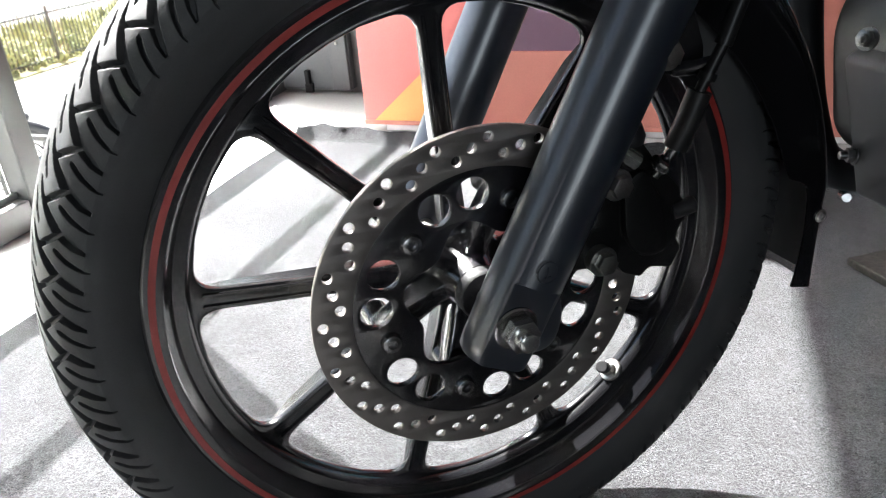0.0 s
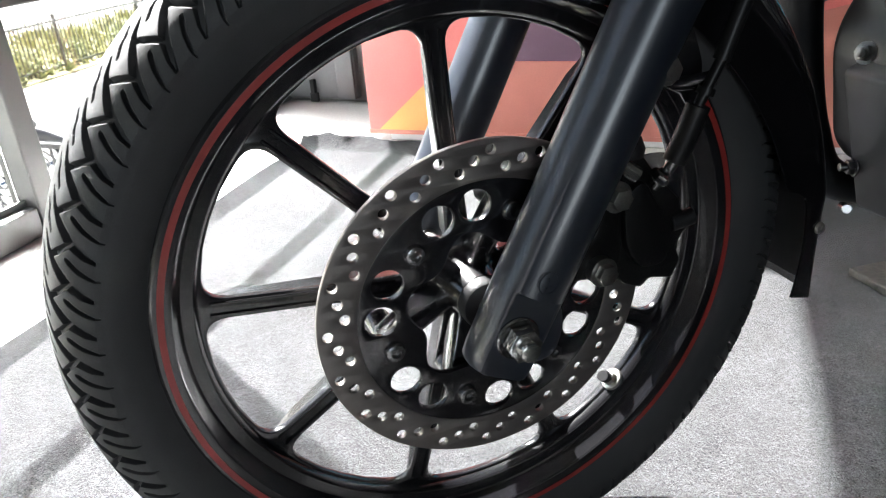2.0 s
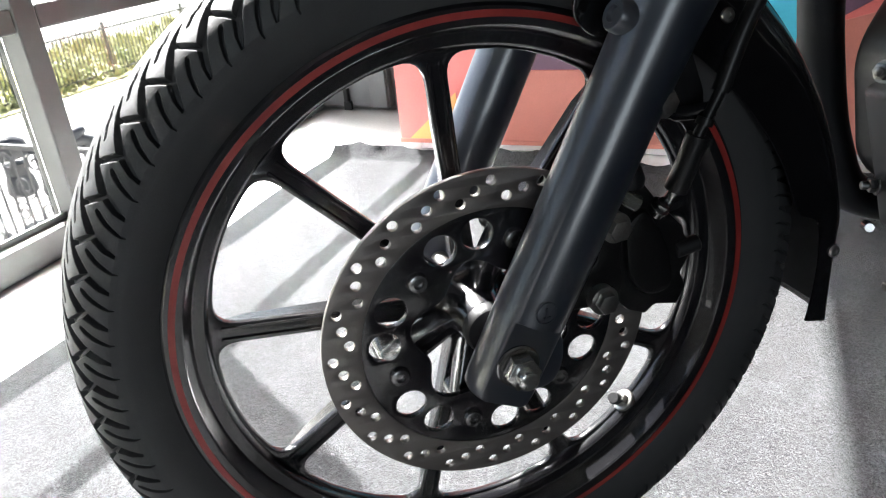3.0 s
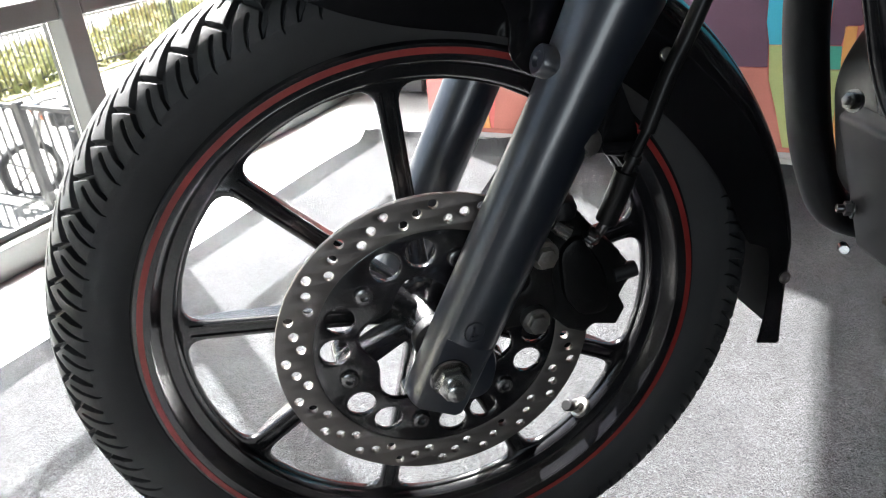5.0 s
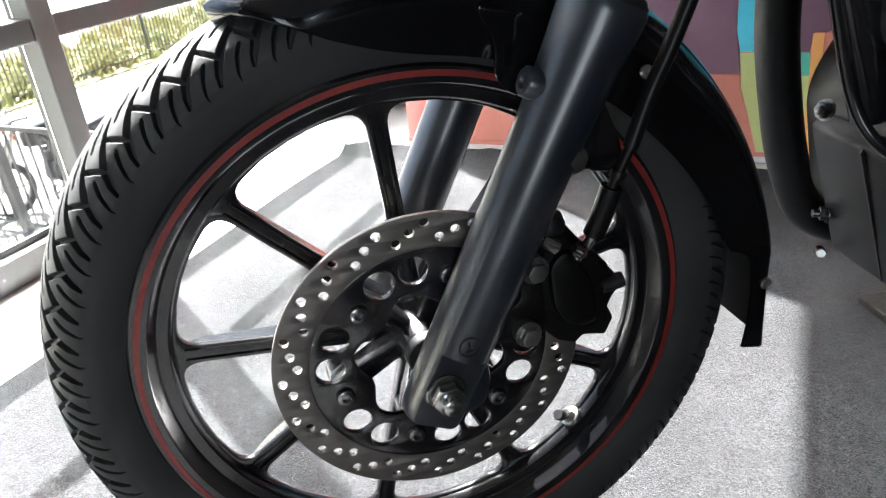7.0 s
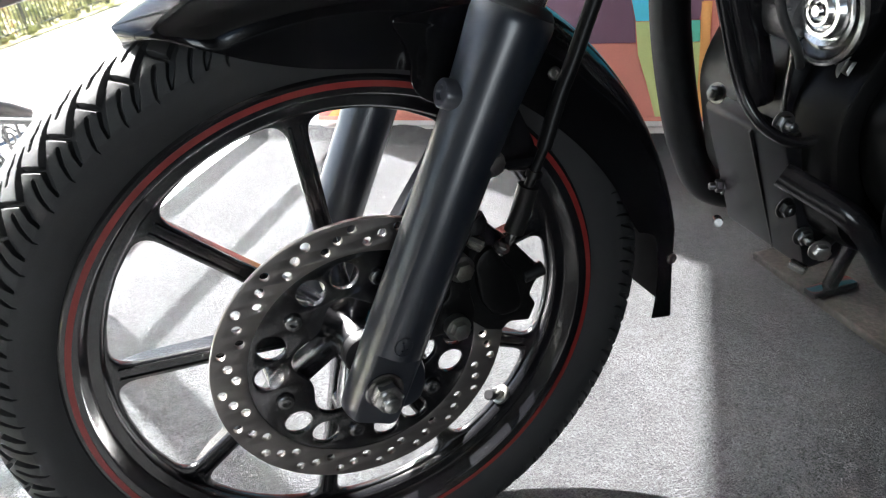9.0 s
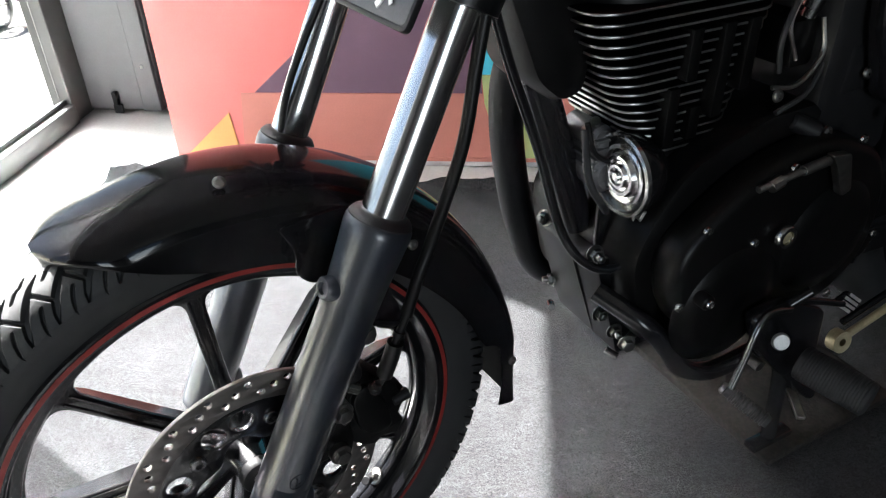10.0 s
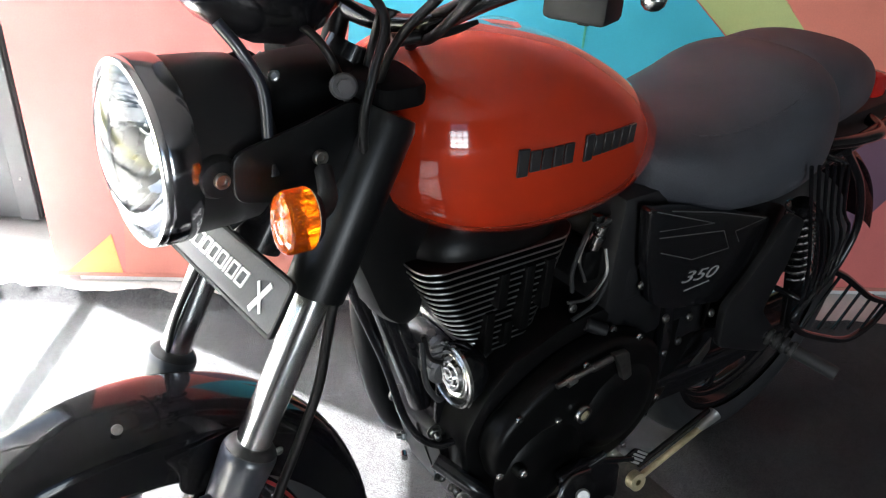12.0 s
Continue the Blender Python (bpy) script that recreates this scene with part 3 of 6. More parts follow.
def tyre_mesh(R, k, tread, width):
    NA = 3072 if tread else 96
    if tread:
        ts = [-1 + 0.3333 * j / 8 for j in range(8)] + [-0.6667 + 0.6667 * j / 74 for j in range(74)] + [0.6667 * j / 34 for j in range(34)] + [0.6667 + 0.3333 * j / 8 for j in range(9)]
    else:
        ts = [-1 + 2 * j / 20 for j in range(21)]
    NT = len(ts) - 1
    mid = ts.index(0.0)
    prof = np.array([tyre_section(t, k, R, width) for t in ts])
    tang = np.gradient(prof, axis=0)
    nrm = np.stack([-tang[:, 1], tang[:, 0]], 1)
    nrm /= np.linalg.norm(nrm, axis=1)[:, None]
    if nrm[mid, 1] < 0:
        nrm = -nrm
    arc = np.concatenate([[0], np.cumsum(np.hypot(*np.diff(prof, axis=0).T))])
    arc -= arc[mid]
    ang = np.arange(NA) * 2 * math.pi / NA
    P = 2 * math.pi / 64
    A, S = np.meshgrid(ang, arc, indexing="ij")
    cut = np.zeros_like(A)
    if tread:
        P_m = P * 0.322
        START = radians(136.74)
        for side in (-1, 1):
            s = -S * side
            u = ((A - START) / P + (0.5 if side < 0 else 0.0)) % 1.0

            def groove(ss, cs, ws, deep=1.0):
                """Cuts a groove along u = c(s), of half-width w(s), from the first to the last s."""
                c = np.interp(s, ss, cs)
                slope = (np.interp(s + 4e-4, ss, cs) - np.interp(s - 4e-4, ss, cs)) / 8e-4 * P_m
                d = np.abs((u - c + 0.5) % 1.0 - 0.5) * P_m / np.sqrt(1 + slope ** 2)
                f = np.clip((np.interp(s, ss, ws) - d) / 0.0012 + 0.5, 0, 1)
                return np.where((s > ss[0]) & (s < ss[-1]), f * f * (3 - 2 * f), 0) * deep

            # long curved groove, widest on the shoulder
            cut = np.maximum(cut, groove((0.0205, 0.0245, 0.028, 0.036, 0.048, 0.060, 0.0675), (-0.05, 0.14, 0.29, 0.53, 0.88, 1.147, 1.29), (0.0, 0.0011, 0.0019, 0.0026, 0.0031, 0.0025, 0.0007)))
            # step across the block to the next groove
            cut = np.maximum(cut, groove((0.0330, 0.0345, 0.047, 0.0495), (0.366, 0.345, 0.020, -0.03), (0.0019, 0.0019, 0.0019, 0.0019)))
            # slits on the shoulder and beside the crown
            cut = np.maximum(cut, groove((0.0475, 0.050, 0.057, 0.064, 0.0685), (0.325, 0.39, 0.555, 0.68, 0.75), (0.0007, 0.0013, 0.0012, 0.0009, 0.0002), 0.8))
            cut = np.maximum(cut, groove((0.0150, 0.0205, 0.0228, 0.0292), (0.25, 0.47, 0.66, 0.89), (0.0003, 0.0009, 0.0012, 0.0010), 0.8))
    depth = 0.0052 * cut
    # a faint moulding rib where the tread meets the wall
    rib = 0.0003 * np.exp(-((np.abs(S) - 0.0695) / 0.0010) ** 2) - 0.0009 * np.clip((np.abs(S) - 0.0690) / 0.0015, 0, 1)
    Y = prof[None, :, 0] + nrm[None, :, 0] * (rib - depth)
    Rr = prof[None, :, 1] + nrm[None, :, 1] * (rib - depth)
    co = np.stack([Rr * np.cos(A), Y, Rr * np.sin(A)], -1)
    verts = co.reshape(-1, 3)
    i, j = np.meshgrid(np.arange(NA), np.arange(NT), indexing="ij")
    i2 = (i + 1) % NA
    faces = np.stack([i * (NT + 1) + j, i2 * (NT + 1) + j, i2 * (NT + 1) + j + 1, i * (NT + 1) + j + 1], -1).reshape(-1, 4)
    me = bpy.data.meshes.new("tyre_tmp")
    me.from_pydata(verts.tolist(), [], faces.tolist())
    bm = bm_new()
    bm.from_mesh(me)
    bpy.data.meshes.remove(me)
    return bm


wheel = make_wheel("front_wheel", bike, (0, 0, AXLE), 0.322, 93.7)
# valve: nut at the rim, black stem towards the hub
va = radians(-45.2)
vdir = Vector((math.cos(va), 0, math.sin(va)))
vin = Vector((0, -0.013, AXLE)) + vdir * 0.2195
valve = join(rod(vin, vin - vdir * 0.005, 0.0115, segs=20, bevel=0.001), rod(vin - vdir * 0.004, vin - vdir * 0.011, 0.0078, segs=6, bevel=0.0005))
part("valve_nut", valve, STEEL, wheel, "bright steel valve nut")
vtip = vin + Vector((0, -0.012, 0)) - vdir * 0.024
part("valve_stem", join(rod(vin - vdir * 0.009, vtip, 0.0052, 0.0048, 14), rod(vtip, vtip + (vtip - vin).normalized() * 0.010, 0.0062, segs=14, bevel=0.0012)), PLASTIC, wheel, "black valve stem with cap")

# brake disc on its carrier
DY = -0.066
ring = [circle(0, 0, 0.1385, 160), circle(0, 0, 0.1075, 120)]
for q in range(20):
    for dr, da in ((0.1303, 87.0), (0.1238, 93.0), (0.1170, 99.0)):
        a = radians(da + 18 * q)
        ring.append(circle(dr * math.cos(a), dr * math.sin(a), 0.0041, 16))
part("brake_disc", apply(plate(ring, 0.005, 0.0005), facing(DY + 0.002, AXLE)), ROTOR, wheel, "drilled brushed steel brake disc", 30)
car = [circle(0, 0, 0.1078, 120)]
inner = []
for i in range(144):
    a = 2 * math.pi * i / 144
    inner.append(((0.062 - 0.007 * math.cos(6 * (a - radians(74)))) * math.cos(a), (0.062 - 0.007 * math.cos(6 * (a - radians(74)))) * math.sin(a)))
car.append(inner)
for q in range(6):
    for da in (94.5, 114.5):
        a = radians(da + 60 * q)
        car.append(circle(0.0889 * math.cos(a), 0.0889 * math.sin(a), 0.0128, 28))
part("disc_carrier", apply(plate(car, 0.006, 0.0008), facing(DY + 0.0032, AXLE)), RIM, wheel, "black disc carrier with round holes", 30)
part("hub_sleeve", turned([(0.0, 0.0), (0.0115, 0.0), (0.0128, 0.002), (0.0128, 0.040), (0.0115, 0.042), (0.0, 0.042)], (0, -0.012, AXLE), (0, -0.3, AXLE), 48), BRIGHT, wheel, "bright machined hub sleeve")
for k in range(6):
    a = radians(56 + 60 * k)
    c = Vector((0.0134 * math.cos(a), 0, AXLE + 0.0134 * math.sin(a)))
    part("sleeve_rib", rod(c + Vector((0, -0.012, 0)), c + Vector((0, -0.050, 0)), 0.0030, segs=12), BRIGHT, wheel)
part("hub_collar", turned([(0.0, 0.0), (0.0200, 0.0), (0.0215, 0.0015), (0.0215, 0.014), (0.0200, 0.016), (0.0, 0.016)], (0, -0.050, AXLE), (0, -0.3, AXLE), 40), PLASTIC, wheel, "black hub collar")
for q in range(6):
    a = radians(74 + 60 * q)
    arm = section_sweep([[(r, -w, y + t), (r, w, y + t), (r, w, y - t), (r, -w, y - t)] for r, w, y, t in ((0.012, 0.0085, 0.022, 0.012), (0.030, 0.0078, 0.024, 0.013), (0.055, 0.0095, 0.032, 0.013), (0.078, 0.0125, 0.044, 0.010), (0.090, 0.0115, 0.048, 0.008))])
    bmesh.ops.bevel(arm, geom=arm.edges[:], offset=0.0022, segments=2, affect="EDGES", profile=0.5)
    part("hub_arm", apply(arm, facing(0.0, AXLE) @ Matrix.Rotation(a, 4, "Z")), HUB, wheel, "glossy black cast hub arm", 40)
for q in range(6):
    a = radians(74 + 60 * q)
    at = (0.0826 * math.cos(a), DY, AXLE + 0.0826 * math.sin(a))
    part("disc_bolt", dome_bolt(at, (0, -1, 0), 0.0085, 0.005), DARKSTEEL, wheel)
    # standoff from the wheel to the carrier
    part("disc_lug", rod((at[0], -0.016, at[2]), (at[0], DY + 0.006, at[2]), 0.012, 0.010, 20, 0.001), RIM, wheel)

# forks
RAKE = 0.503
LEG = 0.107


def fork_at(z, side, off=0.0):
    """A point on a leg's axis at that height; off: forward of it."""
    return Vector((RAKE * (z - 0.325) - off, side * LEG, z))


FDIR = Vector((RAKE, 0, 1)).normalized()
fork = new("front_fork")
fork.empty_display_size = 0.05
fork.parent = bike
fork["label"] = "telescopic fork with satin black sliders and chrome tubes"
for side in (-1, 1):
    a, b = fork_at(0.295, side), fork_at(0.614, side)
    n = (b - a).length
    cut = 0.068
    prof = [(0, 0), (0.0235, 0.0), (0.0262, 0.0028), (0.027, 0.012), (0.0275, cut - 0.001), (0.0275, cut + 0.001), (0.0275, n * 0.72), (0.0282, n * 0.80), (0.0298, n * 0.88), (0.0314, n - 0.020), (0.0322, n - 0.009), (0.0318, n - 0.003), (0.030, n), (0.023, n), (0.022, n - 0.006), (0, n - 0.006)]
    slider = turned(prof, a, b, 96)
    if side < 0:
        # milled flat round the axle nut
        for v in slider.verts:
            if (v.co - a).dot(FDIR) < cut:
                v.co.y = max(v.co.y, -LEG - 0.0176)
    # lug round the axle
    lug = plate([rounded([(-0.022, -0.022), (0.030, -0.024), (0.040, 0.010), (0.026, 0.045), (-0.006, 0.05)], 0.016)], 0.034, 0.005)
    lug.transform(facing(side * LEG, AXLE))
    bms = [slider, lug]
    if side < 0:
        arm = plate([rounded([(0.012, 0.025), (0.060, 0.030), (0.088, 0.022), (0.094, 0.045), (0.090, 0.062), (0.092, 0.100), (0.094, 0.112), (0.080, 0.118), (0.055, 0.125)], 0.010), circle(0.06, 0.072, 0.011, 16)], 0.016, 0.003)
        arm.transform(facing(side * 0.102, AXLE))
        part("caliper_bracket", arm, CALIPER, fork, "black cast caliper bracket", 40)
        # brace lug under the fender
        root = fork_at(0.556, side)
        brace = turned([(0, -0.02), (0.022, -0.018), (0.0195, -0.002), (0.0145, 0.010), (0.0118, 0.018), (0.0112, 0.0245), (0.0098, 0.026), (0.006, 0.026), (0.005, 0.023), (0, 0.023)], root + Vector((-0.012, -0.001, 0.000)), root + Vector((-0.05, -0.004, 0.016)), 28)
        shield = plate([rounded([(0.060, 0.616), (0.075, 0.586), (0.0715, 0.561), (0.084, 0.546), (0.110, 0.540), (0.150, 0.590), (0.150, 0.616)], [0.01, 0.02, 0.014, 0.008, 0, 0, 0])], 0.0035, 0.0012)
        part("fender_bracket", apply(shield, facing(-0.0690)), FENDER, fork, "black bracket plate beside the fender", 40)
        bms.append(brace)
    part("slider", join(*bms), FORK, fork, "satin black fork slider", 40)
    part("dust_seal", turned([(0.0225, 0), (0.030, 0), (0.0305, 0.005), (0.027, 0.010), (0.0215, 0.012), (0.0205, 0.012)], b - FDIR * 0.004, b + FDIR * 0.02, 40), PLASTIC, fork, "black rubber dust seal")
    part("fork_tube", rod(fork_at(0.58, side), fork_at(0.85, side), 0.0205, segs=48), CHROME, fork, "polished chrome fork tube")
    part("fork_shroud", turned([(0.026, 0), (0.034, 0.001), (0.0345, 0.03), (0.0345, 0.20), (0.031, 0.21), (0.0, 0.21)], fork_at(0.790, side), fork_at(0.9, side), 40), SHROUD, fork, "satin black fork shroud")
# drain screw, logo disc, axle nut
part("axle_nut", hex_bolt((-0.002, -LEG - 0.0205, AXLE + 0.005), (0, -1, 0), 0.0135, 0.011, False, 0.009), BRIGHT, fork, "plated axle nut with threaded end")
part("axle_washer", turned([(0, 0.0030), (0.0160, 0.0030), (0.0172, 0.0018), (0.0172, -0.004)], (-0.002, -LEG - 0.0175, AXLE + 0.005), (-0.002, -0.3, AXLE + 0.005), 40), DARKSTEEL, fork)
part("axle", rod((0, 0.13, AXLE), (0, -0.118, AXLE), 0.0085), STEEL, fork)
ld = Vector((0.018, -LEG - 0.0278, 0.372))
em = join(lathe([(0.0078, 0), (0.0088, 0), (0.0088, 0.0006), (0.0078, 0.0006)], 24, closed=True), box(-0.003, 0.003, -0.0045, -0.003, 0, 0.0006), box(-0.0008, 0.0008, -0.004, 0.004, 0, 0.0006))
part("emblem", apply(em, axis_matrix(ld, ld + Vector((0.1, -1, 0)))), FORK, fork)

# caliper behind the left leg
cal = rounded([(0.109, 0.126), (0.121, 0.112), (0.135, 0.093), (0.156, 0.071), (0.158, 0.062), (0.171, 0.051), (0.161, 0.039), (0.156, 0.029), (0.162, 0.016), (0.154, 0.000), (0.133, 0.005), (0.125, -0.002), (0.109, 0.005), (0.082, 0.034), (0.074, 0.067), (0.080, 0.112)], 0.0025)
cb = plate([cal], 0.034, 0.003)
cb.transform(facing(-0.075, AXLE))
cb2 = plate([rounded([(0.072, 0.035), (0.13, 0.015), (0.145, 0.065), (0.11, 0.108), (0.075, 0.10)], 0.014)], 0.030, 0.006)
cb2.transform(facing(-0.048, AXLE))
# raised piston housings on the outside
ridge = plate([rounded([(0.100, 0.085), (0.118, 0.098), (0.140, 0.060), (0.146, 0.020), (0.120, 0.018), (0.104, 0.040)], 0.012)], 0.012, 0.004)
ridge.transform(facing(-0.093, AXLE))
caliper = part("brake_caliper", join(cb, cb2, ridge), CALIPER, fork, "black two-piston brake caliper", 35)
for at in ((0.0790, -0.1215, 0.4200), (0.0730, -0.1165, 0.359)):
    part("caliper_bolt", join(hex_bolt(at, (0.05, -1, 0), 0.0086, 0.0075), turned([(0, 0.002), (0.0108, 0.0015), (0.0112, 0.0), (0.0112, -0.012)], at, Vector(at) + Vector((0.05, -1, 0)), 28)), STEEL, fork, "flanged hexagon bolt")
part("bleed_nipple", rod((0.091, -0.104, 0.437), (0.105, -0.106, 0.427), 0.0070, segs=16, bevel=0.001), BRIGHT, fork, "bright plated fitting")
part("bleed_cap", apply(lathe([(0, 0), (0.012, 0), (0.013, 0.006), (0.010, 0.014), (0, 0.016)], 20), Matrix.Translation((0.101, -0.098, 0.440))), PLASTIC, fork)
part("banjo_bolt", hex_bolt((0.120, -0.112, 0.424), (0.3, -0.6, 0.7), 0.006, 0.005), DARKSTEEL, fork)
part("caliper_pin", rod((0.150, -0.09, 0.372), (0.170, -0.092, 0.376), 0.007, segs=12, bevel=0.001), PLASTIC, fork)
# brake hose with its fat sleeve
part("hose_end", tube([(0.123, -0.102, 0.412), (0.128, -0.105, 0.420), (0.135, -0.111, 0.436)], 0.0045, 10, 5), DARKSTEEL, fork)
part("hose_sleeve", tube([(0.134, -0.110, 0.434), (0.140, -0.113, 0.453), (0.1465, -0.1155, 0.475)], 0.0088, 14, 6), CABLE, fork, "black rubber hose sleeve")
part("hose_fitting", join(rod((0.146, -0.1155, 0.474), (0.161, -0.118, 0.507), 0.0042, segs=10), rod((0.1500, -0.1160, 0.482), (0.152, -0.116, 0.487), 0.0066, segs=10)), CABLE, fork)
part("brake_hose", tube([(0.160, -0.118, 0.505), (0.175, -0.118, 0.545), (0.192, -0.118, 0.581), (0.223, -0.125, 0.67), (0.238, -0.125, 0.741), (0.252, -0.124, 0.800), (0.268, -0.120, 0.845)], 0.0062, 12, 8), CABLE, fork, "black rubber brake hose")
stay = plate([rounded([(0.110, 0.483), (0.138, 0.4825), (0.150, 0.477), (0.159, 0.464), (0.169, 0.474), (0.166, 0.500), (0.148, 0.545), (0.118, 0.545)], 0.003)], 0.004, 0.001)
part("fender_stay", apply(stay, facing(-0.089)), BLACK, fork, "black stay plate")
part("hose_bracket", tube([(0.140, -0.092, 0.486), (0.150, -0.106, 0.489), (0.157, -0.116, 0.493)], 0.003, 8, 4, flat=2.0), BLACK, fork)
part("clamp_lug", rod((0.098, -0.108, 0.501), (0.113, -0.1195, 0.5055), 0.013, 0.0105, 20, 0.002), FORK, fork)
part("clamp_bolt", hex_bolt((0.113, -0.1225, 0.5055), (0.15, -1, 0.1), 0.0078, 0.006), STEEL, fork)
part("cable_right", tube([(0.13, 0.10, 0.60), (0.15, 0.09, 0.68), (0.20, 0.075, 0.78), (0.25, 0.06, 0.86)], 0.004, 10, 8), CABLE, fork)

# front fender: a deep shell over the tyre
def fender_drop(deg):
    """Radius of the side's lower edge at an angle round the wheel."""
    pts = [(-18, 0.330), (-12, 0.327), (0, 0.320), (6, 0.313), (8, 0.296), (20, 0.282), (35, 0.270), (50, 0.264), (80, 0.262), (90, 0.267), (98, 0.282), (104, 0.303), (108, 0.319), (113, 0.329)]
    for i, ((a0, r0), (a1, r1)) in enumerate(zip(pts, pts[1:])):
        if a0 <= deg <= a1:
            # slopes from the neighbours keep the edge one even curve
            (ap, rp), (an, rn) = pts[max(i - 1, 0)], pts[min(i + 2, len(pts) - 1)]
            u, w = (deg - a0) / (a1 - a0), a1 - a0
            g0, g1 = (r1 - rp) / (a1 - ap) * w, (rn - r0) / (an - a0) * w
            return r0 + u * (g0 + u * (3 * (r1 - r0) - 2 * g0 - g1 + u * (g0 + g1 - 2 * (r1 - r0))))
    return pts[-1][1]


def fender_shell():
    bm = bm_new()
    rows = []
    A0, A1, N, M = -13.5, 112.5, 124, 48
    for i in range(N + 1):
        deg = A0 + (A1 - A0) * i / N
        a = radians(deg)
        crown, hw, arch = 0.3465 + 0.0095 * (max(0.0, 90 - max(deg, 4)) / 86) ** 2, 0.066, 0.042 - 0.020 * min(1.0, max(0.0, (40 - deg) / 35))
        if deg > 74:
            crown -= 0.0135 * ((deg - 74) / 41) ** 1.4
            hw -= 0.012 * ((deg - 74) / 41) ** 2
        if deg > 103:
            # rounded nose
            hw *= math.sqrt(max(0.05, 1 - ((deg - 103) / 9.7) ** 2))
        if deg < 4:
            crown = 0.356 * math.cos(radians(4)) / math.cos(a) + 0.006 * ((4 - deg) / 20) ** 2
            hw = 0.066 - 0.004 * (4 - deg) / 20
        deep = max(crown - fender_drop(deg), 0.012)
        arch = min(arch, 0.96 * deep)
        half = []
        for j in range(M // 2 + 1):
            # arc length shared so that the crown stays smooth
            u = arch * (1 - math.cos(min(1.0, j / (M // 2) / 0.66) * math.pi / 2)) if j / (M // 2) < 0.66 else arch + (deep - arch) * (j / (M // 2) - 0.66) / 0.34
            y = hw * math.sqrt(max(0.0, 1 - (1 - min(1.0, u / arch)) ** 2))
            half.append((y, crown - u))
        row = []
        for y, r in [(-y, r) for y, r in reversed(half)] + half[1:]:
            row.append(bm.verts.new((r * math.cos(a), y, AXLE + r * math.sin(a))))
        rows.append(row)
    for p, q in zip(rows, rows[1:]):
        for j in range(M):
            bm.faces.new((p[j], p[j + 1], q[j + 1], q[j]))
    bmesh.ops.recalc_face_normals(bm, faces=bm.faces)
    bmesh.ops.solidify(bm, geom=bm.faces[:], thickness=0.0022)
    return bm


fender = part("front_fender", fender_shell(), FENDER, bike, "glossy black front fender", 45)
# mudflap and its rim strip
flap = bm_new()
fv = []
for i in range(9):
    u = i / 8
    a = radians(7 - 17.2 * u)
    r = 0.326 + 0.009 * u
    hw = 0.056
    fv.append([flap.verts.new((r * math.cos(a), y, AXLE + r * math.sin(a))) for y in (-hw, -hw * 0.33, hw * 0.33, hw)])
for p, q in zip(fv, fv[1:]):
    for j in range(3):
        flap.faces.new((p[j], p[j + 1], q[j + 1], q[j]))
bmesh.ops.solidify(flap, geom=flap.faces[:], thickness=0.003)
part("mudflap", flap, FLAP, fender, "grey plastic mudflap", 45)
for at, way in (((0.336, -0.0650, 0.3180), (0.1, -1, 0)), ((0.026, -0.046, 0.662), (0, -0.6, 0.8)), ((0.135, -0.066, 0.600), (0, -1, 0.3)), ((0.2, -0.066, 0.545), (0, -1, 0.2))):
    part("fender_bolt", dome_bolt(at, way, 0.006, 0.003), STEEL, fender)


# ---- the rest of the motorcycle; its body stands five degrees off the front wheel's line ----
BODY = Matrix.Translation((0.3, 0, 0)) @ Matrix.Rotation(radians(-5), 4, "Z") @ Matrix.Translation((-0.3, 0, 0))


def bpart(name, bm, mat, parent=bike, label="", smooth=40):
    return part(name, apply(bm, BODY), mat, parent, label, smooth)


def group_part(name, label, parent=bike):
    ob = new(name)
    ob.empty_display_size = 0.05
    ob.parent = parent
    ob["label"] = label
    return ob


# headlamp: black shell, gloss bezel, clear domed lens, reflector with its bulb shield
LM = Matrix.Translation((0.097, -0.008, 0.946)) @ Matrix.Rotation(radians(2), 4, "Y") @ Matrix.Rotation(radians(-90), 4, "Y") @ Matrix.Scale(0.895, 4)   # z runs forwards, out of the lens
lamp = group_part("headlamp", "round black headlamp with clear lens and chrome ring")


def lpart(name, bm, mat, label="", smooth=40):
    return part(name, apply(bm, LM), mat, lamp, label, smooth)


lpart("lamp_shell", lathe([(0.0, -0.136), (0.070, -0.134), (0.088, -0.129), (0.096, -0.118), (0.0985, -0.09), (0.0995, -0.034), (0.094, -0.03), (0.09, -0.11), (0.0, -0.12)], 64), PLASTIC, "matt black lamp shell")
lpart("bezel", lathe([(0.0965, -0.036), (0.1035, -0.035), (0.1045, -0.031), (0.1045, -0.006), (0.1030, -0.003), (0.0985, -0.002), (0.0975, -0.006), (0.0965, -0.03)], 72, closed=True), SMOKED, "smoked chrome bezel")
lpart("chrome_ring", lathe([(0.0955, -0.004), (0.1035, -0.003), (0.1038, 0.001), (0.1018, 0.0045), (0.0975, 0.0055), (0.0945, 0.002)], 72, closed=True), CHROME, "chrome lens ring")
lens_prof = [(0.0, 0.026), (0.03, 0.0245), (0.06, 0.0185), (0.085, 0.009), (0.0965, 0.001), (0.0965, -0.002), (0.085, 0.006), (0.06, 0.0155), (0.03, 0.0215), (0.0, 0.023)]
lens = lpart("lens", lathe(lens_prof, 72), GLASS, "clear domed lens")
lens.visible_shadow = False
